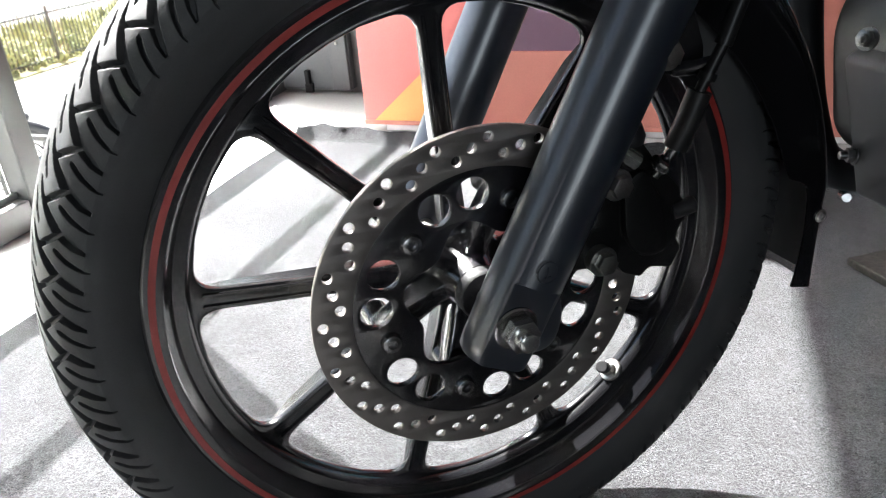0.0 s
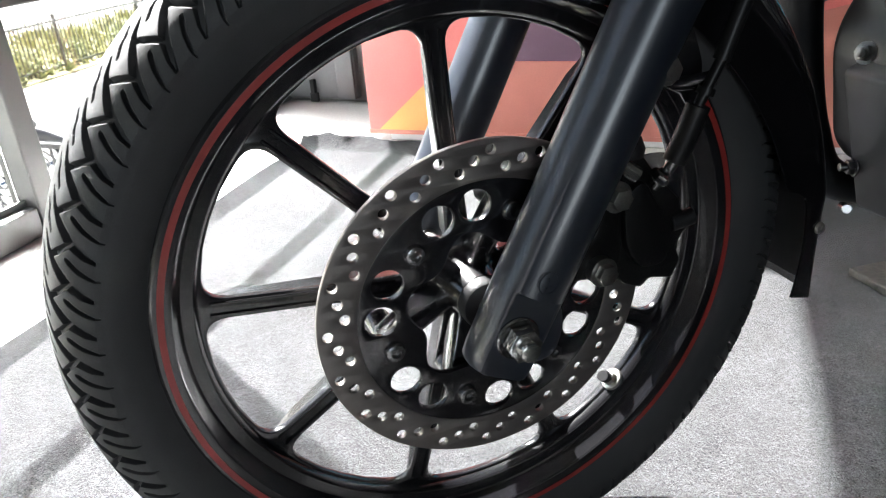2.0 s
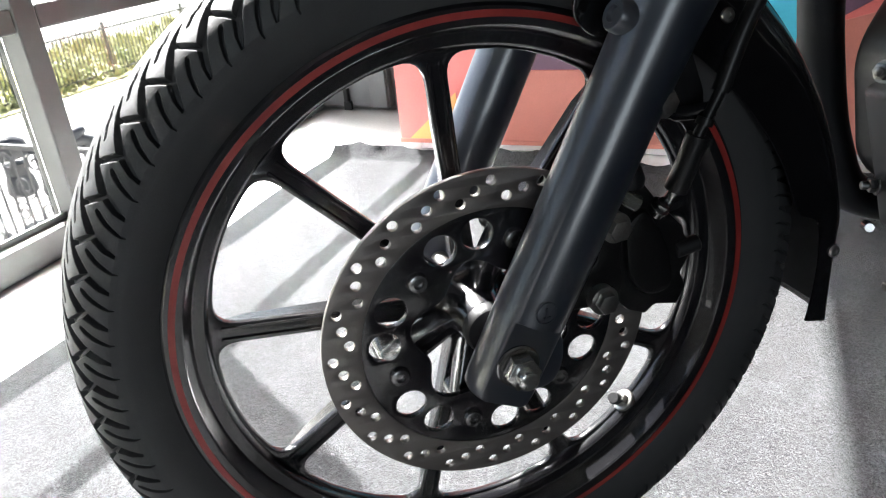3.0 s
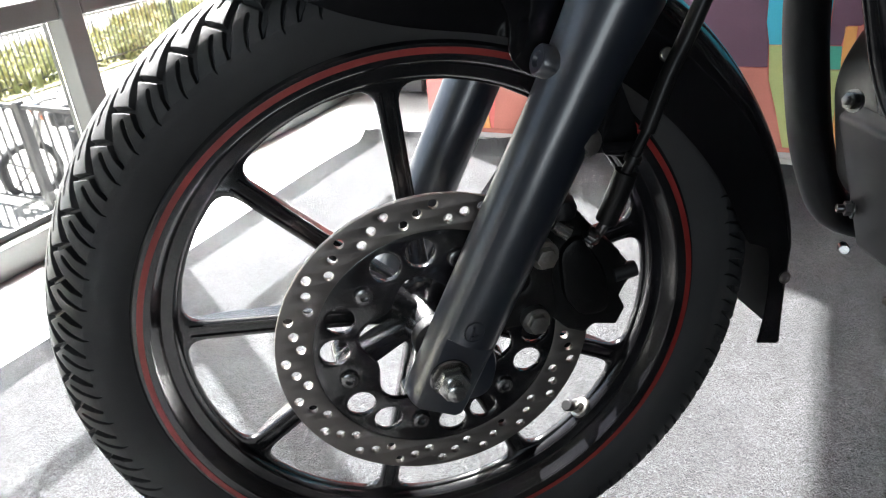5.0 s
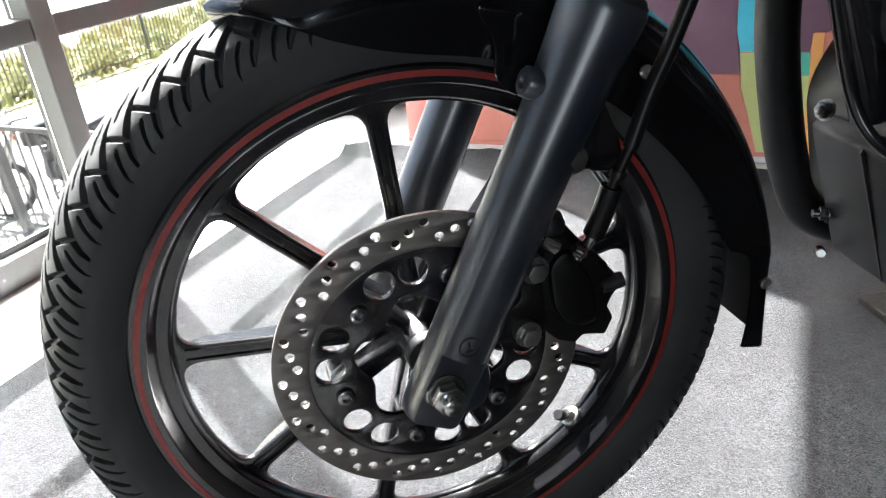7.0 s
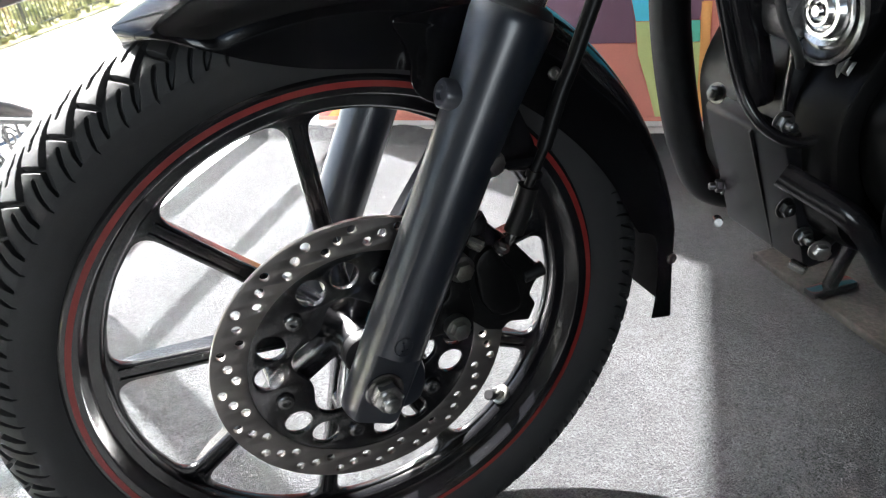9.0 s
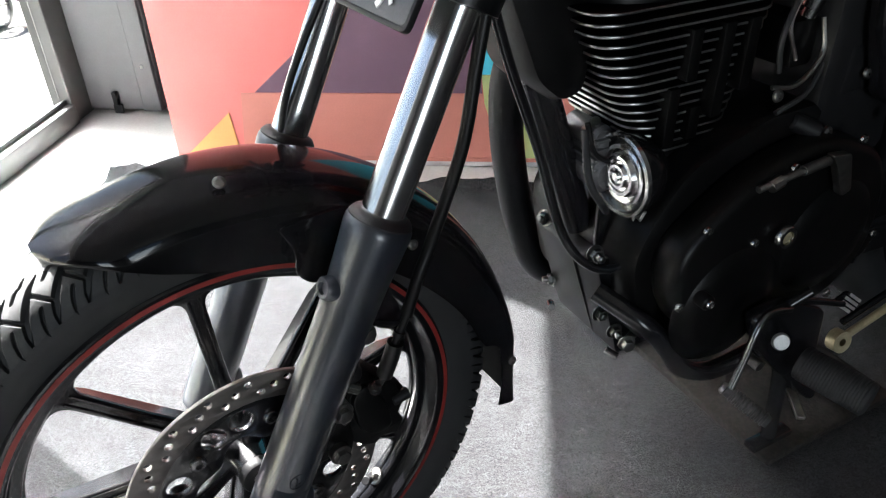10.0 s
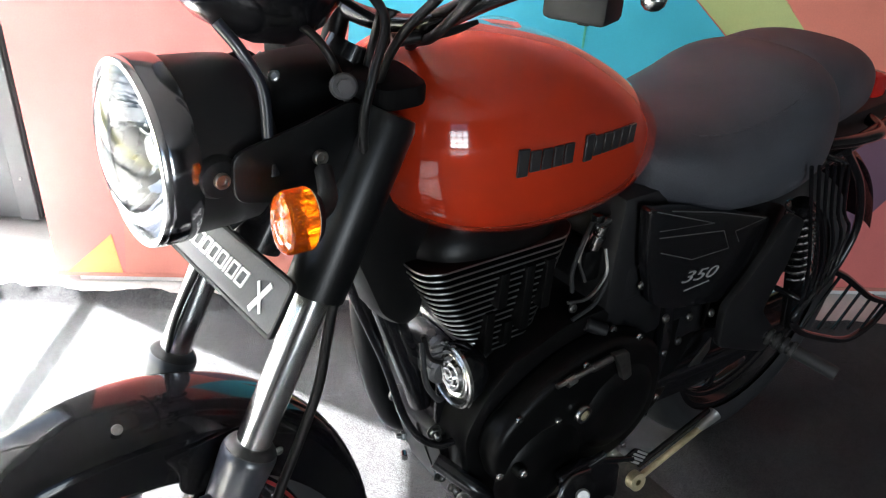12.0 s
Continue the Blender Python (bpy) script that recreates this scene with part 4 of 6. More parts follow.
# facetted reflector
refl = bm_new()
NR, NK = 28, 192
rows = []
for i in range(NR + 1):
    r = 0.095 * i / NR
    row = []
    for k in range(NK):
        a = 2 * math.pi * k / NK
        u = r / 0.095
        x, y = r * math.cos(a), r * math.sin(a)
        flute = 0.0022 * (((y / 0.095 * 7.0) % 1.0) - 0.5) * u + 0.0030 * (((abs(x) / 0.095 * 3.0) % 1.0) - 0.5) * u
        z = -0.085 + 0.078 * u ** 2 + flute + 0.004 * math.sin(3 * a + 0.6) * u * u + 0.0024 * abs(((a * 32 / (2 * math.pi)) % 1.0) - 0.5) * u
        row.append(refl.verts.new((x, y, z)) if i else None)
    rows.append(row)
mid = refl.verts.new((0, 0, -0.085))
for k in range(NK):
    refl.faces.new((mid, rows[1][k], rows[1][(k + 1) % NK]))
    for i in range(1, NR):
        refl.faces.new((rows[i][k], rows[i + 1][k], rows[i + 1][(k + 1) % NK], rows[i][(k + 1) % NK]))
lpart("reflector", refl, REFLECTOR, "bright fluted reflector", 20)
lpart("bulb_shield", join(apply(lathe([(0.0, 0.0), (0.016, 0.0), (0.021, -0.006), (0.021, -0.018), (0.017, -0.018), (0.016, -0.008), (0.0, -0.006)], 28), Matrix.Translation((0.0, 0, -0.02))),
                          box(-0.003, 0.003, -0.07, 0.07, -0.042, -0.034, 0.001)), CHROME, "chrome bulb shield")
for side in (-1, 1):
    # ears from the fork to the lamp
    ear = plate([rounded([(0.150, 0.922), (0.190, 0.912), (0.262, 0.905), (0.300, 0.985), (0.280, 1.000), (0.225, 0.985), (0.175, 0.975), (0.150, 0.968)], 0.014)], 0.006, 0.002)
    part("lamp_ear", apply(ear, facing(side * 0.112)), SHROUD, lamp, "black lamp bracket")
    for x, y, z in ((0.142, 0.1045, 0.944), (0.239, 0.1165, 0.950)):
        part("ear_bolt", apply(lathe([(0, 0), (0.0078, 0), (0.0078, 0.004), (0.0068, 0.006), (0.0045, 0.006), (0.0040, 0.003), (0, 0.003)], 24), axis_matrix((x, side * y, z), (x, side * 0.3, z))), STEEL, lamp, "socket-head screw")
    part("ear_boss", turned([(0, -0.02), (0.024, -0.02), (0.0215, 0.002), (0.0175, 0.010), (0.0125, 0.0115), (0, 0.0115)], (0.142, side * 0.094, 0.944), (0.142, side * 0.3, 0.944), 32), PLASTIC, lamp, "round black boss on the lamp shell")

# turn signals on short stalks
def oval(w, h, z, rib=0.0, n=384):
    return [Vector(((w + rib * math.cos(96 * 2 * math.pi * k / n)) * math.cos(2 * math.pi * k / n), (h + rib * math.cos(96 * 2 * math.pi * k / n)) * math.sin(2 * math.pi * k / n), z)) for k in range(n)]


for side in (-1, 1):
    ind = group_part("turn_signal", "orange turn signal with a black stalk")
    c = Vector((0.168, side * 0.186, 0.929))
    tilt = axis_matrix(c, c + Vector((-1, 0, 0.05))) @ Matrix.Scale(0.80, 4)
    rows = ((0.0255, 0.0355, -0.020, 0), (0.027, 0.037, -0.018, 0.0004), (0.027, 0.037, 0.008, 0.0004), (0.0262, 0.0362, 0.0115, 0.0), (0.0235, 0.0335, 0.0145, 0), (0.018, 0.027, 0.0165, 0), (0.0155, 0.0235, 0.0150, 0), (0.010, 0.016, 0.0160, 0), (0.008, 0.012, 0.0145, 0), (0.003, 0.005, 0.0150, 0))
    part("signal_lens", apply(section_sweep([oval(*r) for r in rows]), tilt), AMBER, ind, "ribbed amber lens", 25)
    part("signal_reflector", apply(section_sweep([[Vector((w * math.cos(2 * math.pi * k / 32), h * math.sin(2 * math.pi * k / 32), z)) for k in range(32)] for w, h, z in ((0.0250, 0.0350, -0.0212), (0.0252, 0.0352, -0.0203))]), tilt), WHITE, ind, "pale reflector behind the lens")
    part("signal_base", apply(section_sweep([[Vector((w * math.cos(2 * math.pi * k / 32), h * math.sin(2 * math.pi * k / 32), z)) for k in range(32)]
                                             for w, h, z in ((0.010, 0.012, -0.036), (0.020, 0.028, -0.030), (0.0255, 0.0355, -0.0214))]), tilt), PLASTIC, ind)
    part("signal_stalk", tube([c + Vector((0.024, 0, 0)), c + Vector((0.045, -side * 0.014, 0.004)), (0.228, side * 0.142, 0.948)], 0.009, 14, 6), PLASTIC, ind, "black rubber stalk")

# name plate under the lamp, with raised letters as plain bars
sign = group_part("name_plate", "dark grey name plate with white lettering")
NP = Matrix.Translation((0.166, -0.012, 0.821)) @ Matrix.Rotation(radians(-90), 4, "Z") @ Matrix.Rotation(radians(60), 4, "X")     # x to the bike's left, y up, z forwards
PH, PW = 0.0285, 0.149
part("plate_body", apply(plate([rounded([(-PW, -PH), (PW, -PH), (PW, PH), (-PW, PH)], 0.006)], 0.004, 0.001), NP), material("plate_grey", (0.085, 0.085, 0.09), 0.42, grain=0.08, patch=0.15, patch_scale=14), sign)
part("plate_rim", apply(plate([rounded([(-PW - 0.003, -PH - 0.003), (PW + 0.003, -PH - 0.003), (PW + 0.003, PH + 0.003), (-PW - 0.003, PH + 0.003)], 0.008), rounded([(-PW + 0.0015, -PH + 0.0015), (PW - 0.0015, -PH + 0.0015), (PW - 0.0015, PH - 0.0015), (-PW + 0.0015, PH - 0.0015)], 0.006)], 0.006, 0.001), NP), PLASTIC, sign)
x = -0.112
slant = Matrix(((1, 0.28, 0, 0), (0, 1, 0, 0), (0, 0, 1, 0), (0, 0, 0, 1)))
for w in (0.015, 0.019, 0.019, 0.020, 0.020, 0.018, 0.019, 0.019, 0.007, 0.019, 0.020):
    outer = rounded([(x, -0.0105), (x + w - 0.0028, -0.0105), (x + w - 0.0028, 0.0095), (x, 0.0095)], 0.0022, 3)
    rim = [outer] if w < 0.01 else [outer, rounded([(x + 0.0031, -0.0074), (x + w - 0.0059, -0.0074), (x + w - 0.0059, 0.0064), (x + 0.0031, 0.0064)], 0.0012, 3)]
    part("letter_bar", apply(plate(rim, 0.0012, 0.0), NP @ slant @ Matrix.Translation((0, 0, 0.0026))), WHITE, sign)
    x += w
cross = join(apply(box(-0.0205, 0.0205, -0.0032, 0.0032, 0.002, 0.0034), Matrix.Rotation(radians(62), 4, "Z")), apply(box(-0.017, 0.017, -0.0020, 0.0020, 0.0036, 0.0042), Matrix.Rotation(radians(-50), 4, "Z")))
part("letter_bar", apply(cross, NP @ Matrix.Translation((0.112, -0.003, 0))), WHITE, sign)
for yy in (-0.05, 0.05):
    part("plate_stay", rod((0.17, yy, 0.865), (0.24, yy, 0.900), 0.006), PLASTIC, sign)

# yokes, stem, handlebar and instruments
yoke = group_part("steering_head", "black fork yokes and handlebar")
for z, h, mat in ((0.845, 0.028, CALIPER), (0.995, 0.024, MATT)):
    x0 = RAKE * (z - 0.325)
    pl = plate([rounded([(x0 - 0.030, -0.128), (x0 + 0.030, -0.128), (x0 + 0.055, -0.05), (x0 + 0.055, 0.05), (x0 + 0.030, 0.128), (x0 - 0.030, 0.128), (x0 - 0.02, 0.0)], 0.02)], h, 0.005)
    part("yoke", apply(pl, Matrix.Translation((0, 0, z))), mat, yoke)
part("bar", tube([(0.47, -0.44, 1.178), (0.42, -0.33, 1.168), (0.385, -0.20, 1.108), (0.375, -0.08, 1.055), (0.375, 0.08, 1.055), (0.385, 0.20, 1.108), (0.42, 0.33, 1.168), (0.47, 0.44, 1.178)], 0.0115, 16, 8), BLACK, yoke, "black tubular handlebar")
for side in (-1, 1):
    part("riser", rod((0.355, side * 0.045, 1.0), (0.375, side * 0.045, 1.065), 0.014, segs=18, bevel=0.002), ENGINE, yoke)
    part("grip", rod((0.425, side * 0.335, 1.169), (0.472, side * 0.45, 1.179), 0.0165, segs=24, bevel=0.003), RUBBER, yoke, "black rubber grip")
    sw = join(box(-0.022, 0.022, -0.030, 0.030, -0.040, 0.018, 0.006), box(0.004, 0.016, -0.006, 0.006, -0.046, -0.038, 0.002))
    part("switch_box", apply(sw, Matrix.Translation((0.410, side * 0.275, 1.136)) @ Matrix.Rotation(radians(-side * 18), 4, "Z")), PLASTIC, yoke)
    part("lever", tube([(0.350, side * 0.255, 1.160), (0.335, side * 0.31, 1.160), (0.358, side * 0.352, 1.156), (0.384, side * 0.360, 1.138)], 0.005, 10, 6), BLACK, yoke, "black clutch or brake lever")
    part("lever_ball", apply(lathe([(0, -0.0105), (0.0055, -0.009), (0.009, -0.0055), (0.0105, 0), (0.009, 0.0055), (0.0055, 0.009), (0, 0.0105)], 20), Matrix.Translation((0.385, side * 0.361, 1.132))), BRIGHT, yoke)
# instrument pod above and behind the lamp
pod = group_part("instrument_pod", "black instrument pod above the headlamp")
PM = Matrix.Translation((0.240, 0.0, 1.115)) @ Matrix.Rotation(radians(28), 4, "Y")
part("pod_shell", apply(lathe([(0.0, -0.075), (0.03, -0.073), (0.062, -0.060), (0.086, -0.030), (0.094, 0.000), (0.094, 0.016), (0.088, 0.022), (0.0, 0.022)], 56), PM), BLACK, pod, "rounded black instrument housing", 60)
part("pod_rim", apply(lathe([(0.093, 0.006), (0.0975, 0.010), (0.0975, 0.026), (0.086, 0.028), (0.086, 0.020)], 56), PM), FORK, pod)
# added dark mass standing in for the black clutter between lamp and tank
part("cable_cover", section_sweep([super_ring(x, 0, zc, hw, h, h, 3.0, 36) for x, zc, hw, h in ((0.226, 0.975, 0.046, 0.026), (0.232, 0.975, 0.058, 0.034), (0.27, 0.978, 0.064, 0.038), (0.32, 0.98, 0.062, 0.038), (0.345, 0.98, 0.04, 0.028))]), MATT, pod, "added matt black mass standing in for dark clutter among the cables", 60)
part("pod_stay", tube([(0.160, -0.085, 1.080), (0.175, -0.098, 1.055), (0.190, -0.104, 1.020), (0.190, -0.108, 0.965), (0.192, -0.112, 0.940)], 0.0055, 10, 6), FORK, pod, "thin bent black stay")
part("pod_bolt", dome_bolt((0.205, -0.098, 1.030), (-0.4, -0.8, 0.3), 0.006, 0.004), DARKSTEEL, pod)
for pts, r in (([(0.30, -0.05, 1.12), (0.312, -0.118, 1.08), (0.292, -0.132, 1.03), (0.280, -0.132, 0.98), (0.300, -0.112, 0.90)], 0.0050),
               ([(0.37, -0.20, 1.12), (0.36, -0.14, 1.06), (0.40, -0.06, 1.03), (0.43, 0.0, 1.0)], 0.0055),
               ([(0.38, -0.22, 1.13), (0.365, -0.15, 1.085), (0.39, -0.08, 1.06), (0.42, -0.02, 1.02)], 0.0045),
               ([(0.33, 0.02, 1.08), (0.37, -0.05, 1.05), (0.40, -0.10, 1.06), (0.40, -0.18, 1.11)], 0.004),
               ([(0.25, -0.04, 1.07), (0.262, -0.088, 1.05), (0.285, -0.095, 1.0), (0.300, -0.085, 0.95)], 0.0045),
               ([(0.345, -0.16, 1.10), (0.325, -0.130, 1.06), (0.322, -0.100, 1.01), (0.322, -0.085, 0.95)], 0.005)):
    part("cable", tube(pts, r, 10, 8), CABLE, pod)
part("cable_boot", tube([(0.340, -0.095, 1.046), (0.372, -0.108, 1.050), (0.404, -0.116, 1.054), (0.433, -0.120, 1.0605)], 0.0078, 14, 6, r_end=0.0028), CABLE, pod, "tapered black rubber boot")
part("ignition_lock", join(rod((0.280, -0.095, 1.008), (0.264, -0.124, 1.018), 0.013, segs=20, bevel=0.002), rod((0.264, -0.124, 1.018), (0.262, -0.128, 1.019), 0.0075, segs=6)), FLAP, pod, "dull grey steering lock")

# fuel tank
def skin(rows, n=48, power=2.6):
    return section_sweep([super_ring(x, 0, zc, hw, zt - zc, zc - zb, power, n) for x, zb, zt, hw, zc in rows])


def spline_rows(rows, steps=5):
    out = []
    p = [rows[0]] + rows + [rows[-1]]
    for i in range(1, len(p) - 2):
        for k in range(steps):
            t = k / steps
            out.append(tuple(0.5 * ((2 * b) + (c - a) * t + (2 * a - 5 * b + 4 * c - d) * t * t + (3 * b - a - 3 * c + d) * t ** 3) for a, b, c, d in zip(p[i - 1], p[i], p[i + 1], p[i + 2])))
    out.append(rows[-1])
    return out


TANK_ROWS = spline_rows([
    (0.362, 0.885, 0.955, 0.050, 0.925), (0.368, 0.856, 0.980, 0.085, 0.920), (0.388, 0.824, 1.002, 0.115, 0.912), (0.440, 0.792, 1.024, 0.142, 0.900), (0.52, 0.770, 1.033, 0.155, 0.890),
    (0.62, 0.762, 1.018, 0.153, 0.880), (0.70, 0.768, 0.985, 0.142, 0.872), (0.76, 0.785, 0.947, 0.122, 0.865), (0.798, 0.808, 0.917, 0.096, 0.862), (0.814, 0.835, 0.892, 0.06, 0.862)])
tank = bpart("fuel_tank", skin(TANK_ROWS), TANK, bike, "glossy orange-red fuel tank", 50)
part("tank_cap", apply(lathe([(0, 0.012), (0.026, 0.011), (0.032, 0.006), (0.033, 0.0), (0.033, -0.02)], 40), BODY @ Matrix.Translation((0.56, 0, 1.020))), CHROME, tank, "chrome filler cap")


def on_tank(x, z):
    """Half-width of the tank's left face at that place."""
    r = min(TANK_ROWS, key=lambda q: abs(q[0] - x))
    h = (r[2] - r[4]) if z > r[4] else (r[4] - r[1])
    return r[3] * (1 - min(0.98, abs(z - r[4]) / h) ** 2.6) ** (1 / 2.6)


# tank badge as plain dark bars
for i in range(12):
    u = i / 13
    if i == 5:
        continue
    x = 0.49 + 0.225 * u
    h = 0.034 if i in (0, 6) else 0.026
    z = 0.908 + 0.002 * u
    b = join(box(-0.0075, 0.0075, -0.0018, 0.0018, -h / 2, h / 2, 0.0008, 1))
    y0, y1 = on_tank(x - 0.008, z), on_tank(x + 0.008, z)
    b.transform(BODY @ Matrix.Translation((x, -(y0 + y1) / 2 - 0.001, z)) @ Matrix.Rotation(math.atan2(y0 - y1, 0.016), 4, "Z"))
    part("badge_bar", b, DARK_LETTER, tank)

# seats
SEAT_ROWS = spline_rows([
    (0.785, 0.770, 0.868, 0.075, 0.80), (0.80, 0.745, 0.866, 0.105, 0.80), (0.86, 0.722, 0.868, 0.140, 0.80), (0.95, 0.705, 0.882, 0.165, 0.79), (1.05, 0.698, 0.912, 0.176, 0.79), (1.12, 0.700, 0.940, 0.176, 0.80),
    (1.18, 0.715, 0.945, 0.166, 0.81), (1.215, 0.735, 0.940, 0.145, 0.82)])
seat = bpart("rider_seat", skin(SEAT_ROWS, 56, 2.7), SEAT, bike, "black vinyl rider seat", 50)
line = []
for k in range(37):
    a = math.pi * (0.95 + 0.75 * k / 36)
    x = 1.02 + 0.14 * math.cos(a)
    r = min(SEAT_ROWS, key=lambda q: abs(q[0] - x))
    z = r[4] + (r[2] - r[4]) * (0.86 + 0.10 * math.sin(a))
    y = -r[3] * (1 - ((z - r[4]) / (r[2] - r[4])) ** 2.7) ** (1 / 2.7)
    line.append((x, y, z))
bpart("seam", tube(line, 0.0016, 6, 2), SEAT, seat, "stitched seam")
bpart("pillion_seat", skin(spline_rows([
    (1.185, 0.80, 0.935, 0.12, 0.87), (1.21, 0.785, 0.948, 0.132, 0.87), (1.28, 0.785, 0.954, 0.130, 0.87), (1.36, 0.792, 0.944, 0.116, 0.865), (1.425, 0.800, 0.918, 0.094, 0.855), (1.465, 0.815, 0.885, 0.062, 0.845)]), 48, 2.7), SEAT, bike, "black vinyl pillion seat", 50)

# side cover with its outline graphics and figures
cover = bpart("side_cover", apply(plate([rounded([(0.752, 0.784), (0.86, 0.762), (1.02, 0.712), (1.09, 0.690), (1.07, 0.62), (1.00, 0.545), (0.86, 0.575), (0.81, 0.60), (0.770, 0.69)], 0.012)], 0.024, 0.006), facing(-0.138)), BLACK, bike, "gloss black side cover with thin grey line graphics", 40)
for line in ([(0.765, 0.778), (0.918, 0.722), (0.781, 0.742)], [(0.80, 0.771), (0.93, 0.738), (1.07, 0.694), (0.985, 0.690), (1.005, 0.665)], [(0.784, 0.730), (0.951, 0.700), (0.979, 0.660), (0.881, 0.666), (0.795, 0.702)]):
    bpart("graphic_line", tube([(x, -0.1500, z) for x, z in line], 0.0008, 6, 1), GREY_LETTER, cover, "thin grey line")
cu = bpy.data.curves.new("figures", "FONT")
cu.body, cu.size, cu.extrude, cu.shear, cu.align_x, cu.align_y = "350", 0.029, 0.0006, 0.3, "CENTER", "CENTER"
tob = bpy.data.objects.new("figures", cu)
scene.collection.objects.link(tob)
tme = bpy.data.meshes.new_from_object(tob.evaluated_get(bpy.context.evaluated_depsgraph_get()))
bpy.data.objects.remove(tob)
bpy.data.curves.remove(cu)
tme.transform(BODY @ Matrix.Translation((0.910, -0.1512, 0.629)) @ Matrix.Rotation(radians(8), 4, "Y") @ Matrix.Rotation(radians(90), 4, "X") @ Matrix.Diagonal((2.15, 1, 1, 1)))
mesh_part("figures", tme, PALE_FIGURE, cover, "pale grey figures 350", 0)
bpart("letter_bar", box(0.880, 0.945, -0.1512, -0.1502, 0.6065, 0.6088), PALE_FIGURE, cover)

# frame
frame_ob = group_part("frame", "black tubular frame")
bpart("down_tube", tube([(0.320, 0, 0.90), (0.378, 0, 0.73), (0.438, 0, 0.56), (0.476, 0, 0.45)], 0.021, 20, 6), BLACK, frame_ob)
bpart("head_tube", rod((0.225, 0, 0.80), (0.355, 0, 1.02), 0.03, segs=28), BLACK, frame_ob)
bpart("top_tube", rod((0.33, 0, 0.93), (0.86, 0, 0.79), 0.02, segs=20), BLACK, frame_ob)
bpart("gusset", apply(plate([rounded([(0.275, 0.95), (0.42, 0.94), (0.445, 0.83), (0.442, 0.72), (0.432, 0.655), (0.400, 0.645), (0.365, 0.675), (0.315, 0.80)], 0.015)], 0.115, 0.02), facing(0.0)), CALIPER, frame_ob, "black headstock cover")
for side in (-1, 1):
    bpart("seat_rail", tube([(0.78, side * 0.10, 0.76), (1.10, side * 0.125, 0.735), (1.55, side * 0.12, 0.80)], 0.013, 14, 6), BLACK, frame_ob)
    bpart("rear_tube", tube([(0.86, side * 0.11, 0.70), (0.90, side * 0.12, 0.50), (0.88, side * 0.125, 0.33)], 0.014, 14, 6), BLACK, frame_ob)
bpart("cradle", apply(plate([rounded([(0.460, 0.424), (0.492, 0.440), (0.572, 0.330), (0.557, 0.262), (0.512, 0.258)], 0.008)], 0.138, 0.004), facing(0.002)), material("cradle_grey", (0.006, 0.0065, 0.0075), 0.42, spec=0.22, grain=0.08, patch=0.2, patch_scale=16, rough_var=0.06), frame_ob, "dark grey engine cradle plate")
bpart("cradle_seam", apply(plate([[(0.4575, 0.418), (0.4600, 0.4225), (0.5125, 0.264), (0.5100, 0.262)]], 0.0025, 0.0), facing(-0.015)), PLASTIC, frame_ob)
for at, way, st in (((0.455, -0.066, 0.447), (-0.2, -1, 0.1), 0.012), ((0.500, -0.069, 0.308), (-0.2, -1, 0), 0.008), ((0.495, 0.066, 0.312), (-1, 0.4, 0), 0.008), ((0.470, -0.069, 0.350), (0, -1, 0), 0.004), ((0.545, -0.069, 0.300), (0, -1, 0), 0.006), ((0.447, 0.03, 0.451), (-1, -0.3, 0.2), 0.004)):
    bpart("frame_bolt", hex_bolt(at, way, 0.0085, 0.008, True, st), CRADLE_BOLT, frame_ob)
for yy, zz in ((0.062, 0.262), (-0.066, 0.274)):
    bpart("lug", rod((0.492, yy, zz), (0.500, yy * 1.25, zz - 0.004), 0.006, segs=12, bevel=0.001), DARKSTEEL, frame_ob)
bpart("loom", tube([(0.29, -0.055, 0.84), (0.328, -0.05, 0.72), (0.374, -0.05, 0.60), (0.404, -0.055, 0.50), (0.424, -0.07, 0.455), (0.455, -0.082, 0.432), (0.485, -0.085, 0.430)], 0.0058, 12, 8), BLACK, frame_ob, "black wiring loom")
bpart("zip_tie", turned([(0.0215, 0), (0.0245, 0), (0.0245, 0.004), (0.0215, 0.004)], (0.397, -0.006, 0.674), (0.414, -0.006, 0.626), 24), GREY_LETTER, frame_ob, "grey cable tie")

# battery and filter boxes behind the side covers, inner rear mudguard
boxes = group_part("airbox", "black filter and battery boxes under the seat")
bpart("filter_box", box(0.735, 0.99, -0.118, 0.118, 0.50, 0.792, 0.02), PLASTIC, boxes)
bpart("battery_box", box(0.94, 1.06, -0.112, 0.112, 0.44, 0.76, 0.02), PLASTIC, boxes)
bpart("inner_mudguard", apply(plate([rounded([(1.02, 0.78), (1.62, 0.82), (1.50, 0.745), (1.22, 0.70), (1.04, 0.56), (0.985, 0.36), (0.90, 0.34), (0.92, 0.50), (0.97, 0.62)], 0.02)], 0.17, 0.01), facing(0.0)), PLASTIC, boxes, "black inner mudguard")
bpart("rear_panel", apply(plate([rounded([(1.03, 0.715), (1.10, 0.705), (1.19, 0.675), (1.22, 0.52), (1.17, 0.42), (1.02, 0.46)], 0.02)], 0.012, 0.003), facing(-0.115)), CALIPER, boxes)
bpart("pivot_plate", apply(plate([rounded([(0.84, 0.56), (1.00, 0.55), (1.03, 0.46), (0.96, 0.30), (0.86, 0.26), (0.82, 0.34)], 0.03)], 0.22, 0.012), facing(0.0)), ENGINE, boxes)
bpart("far_cover", apply(plate([rounded([(0.752, 0.784), (0.86, 0.762), (1.02, 0.712), (1.09, 0.690), (1.07, 0.62), (1.00, 0.545), (0.86, 0.575), (0.81, 0.60), (0.770, 0.69)], 0.012)], 0.024, 0.006), facing(0.138)), BLACK, boxes)

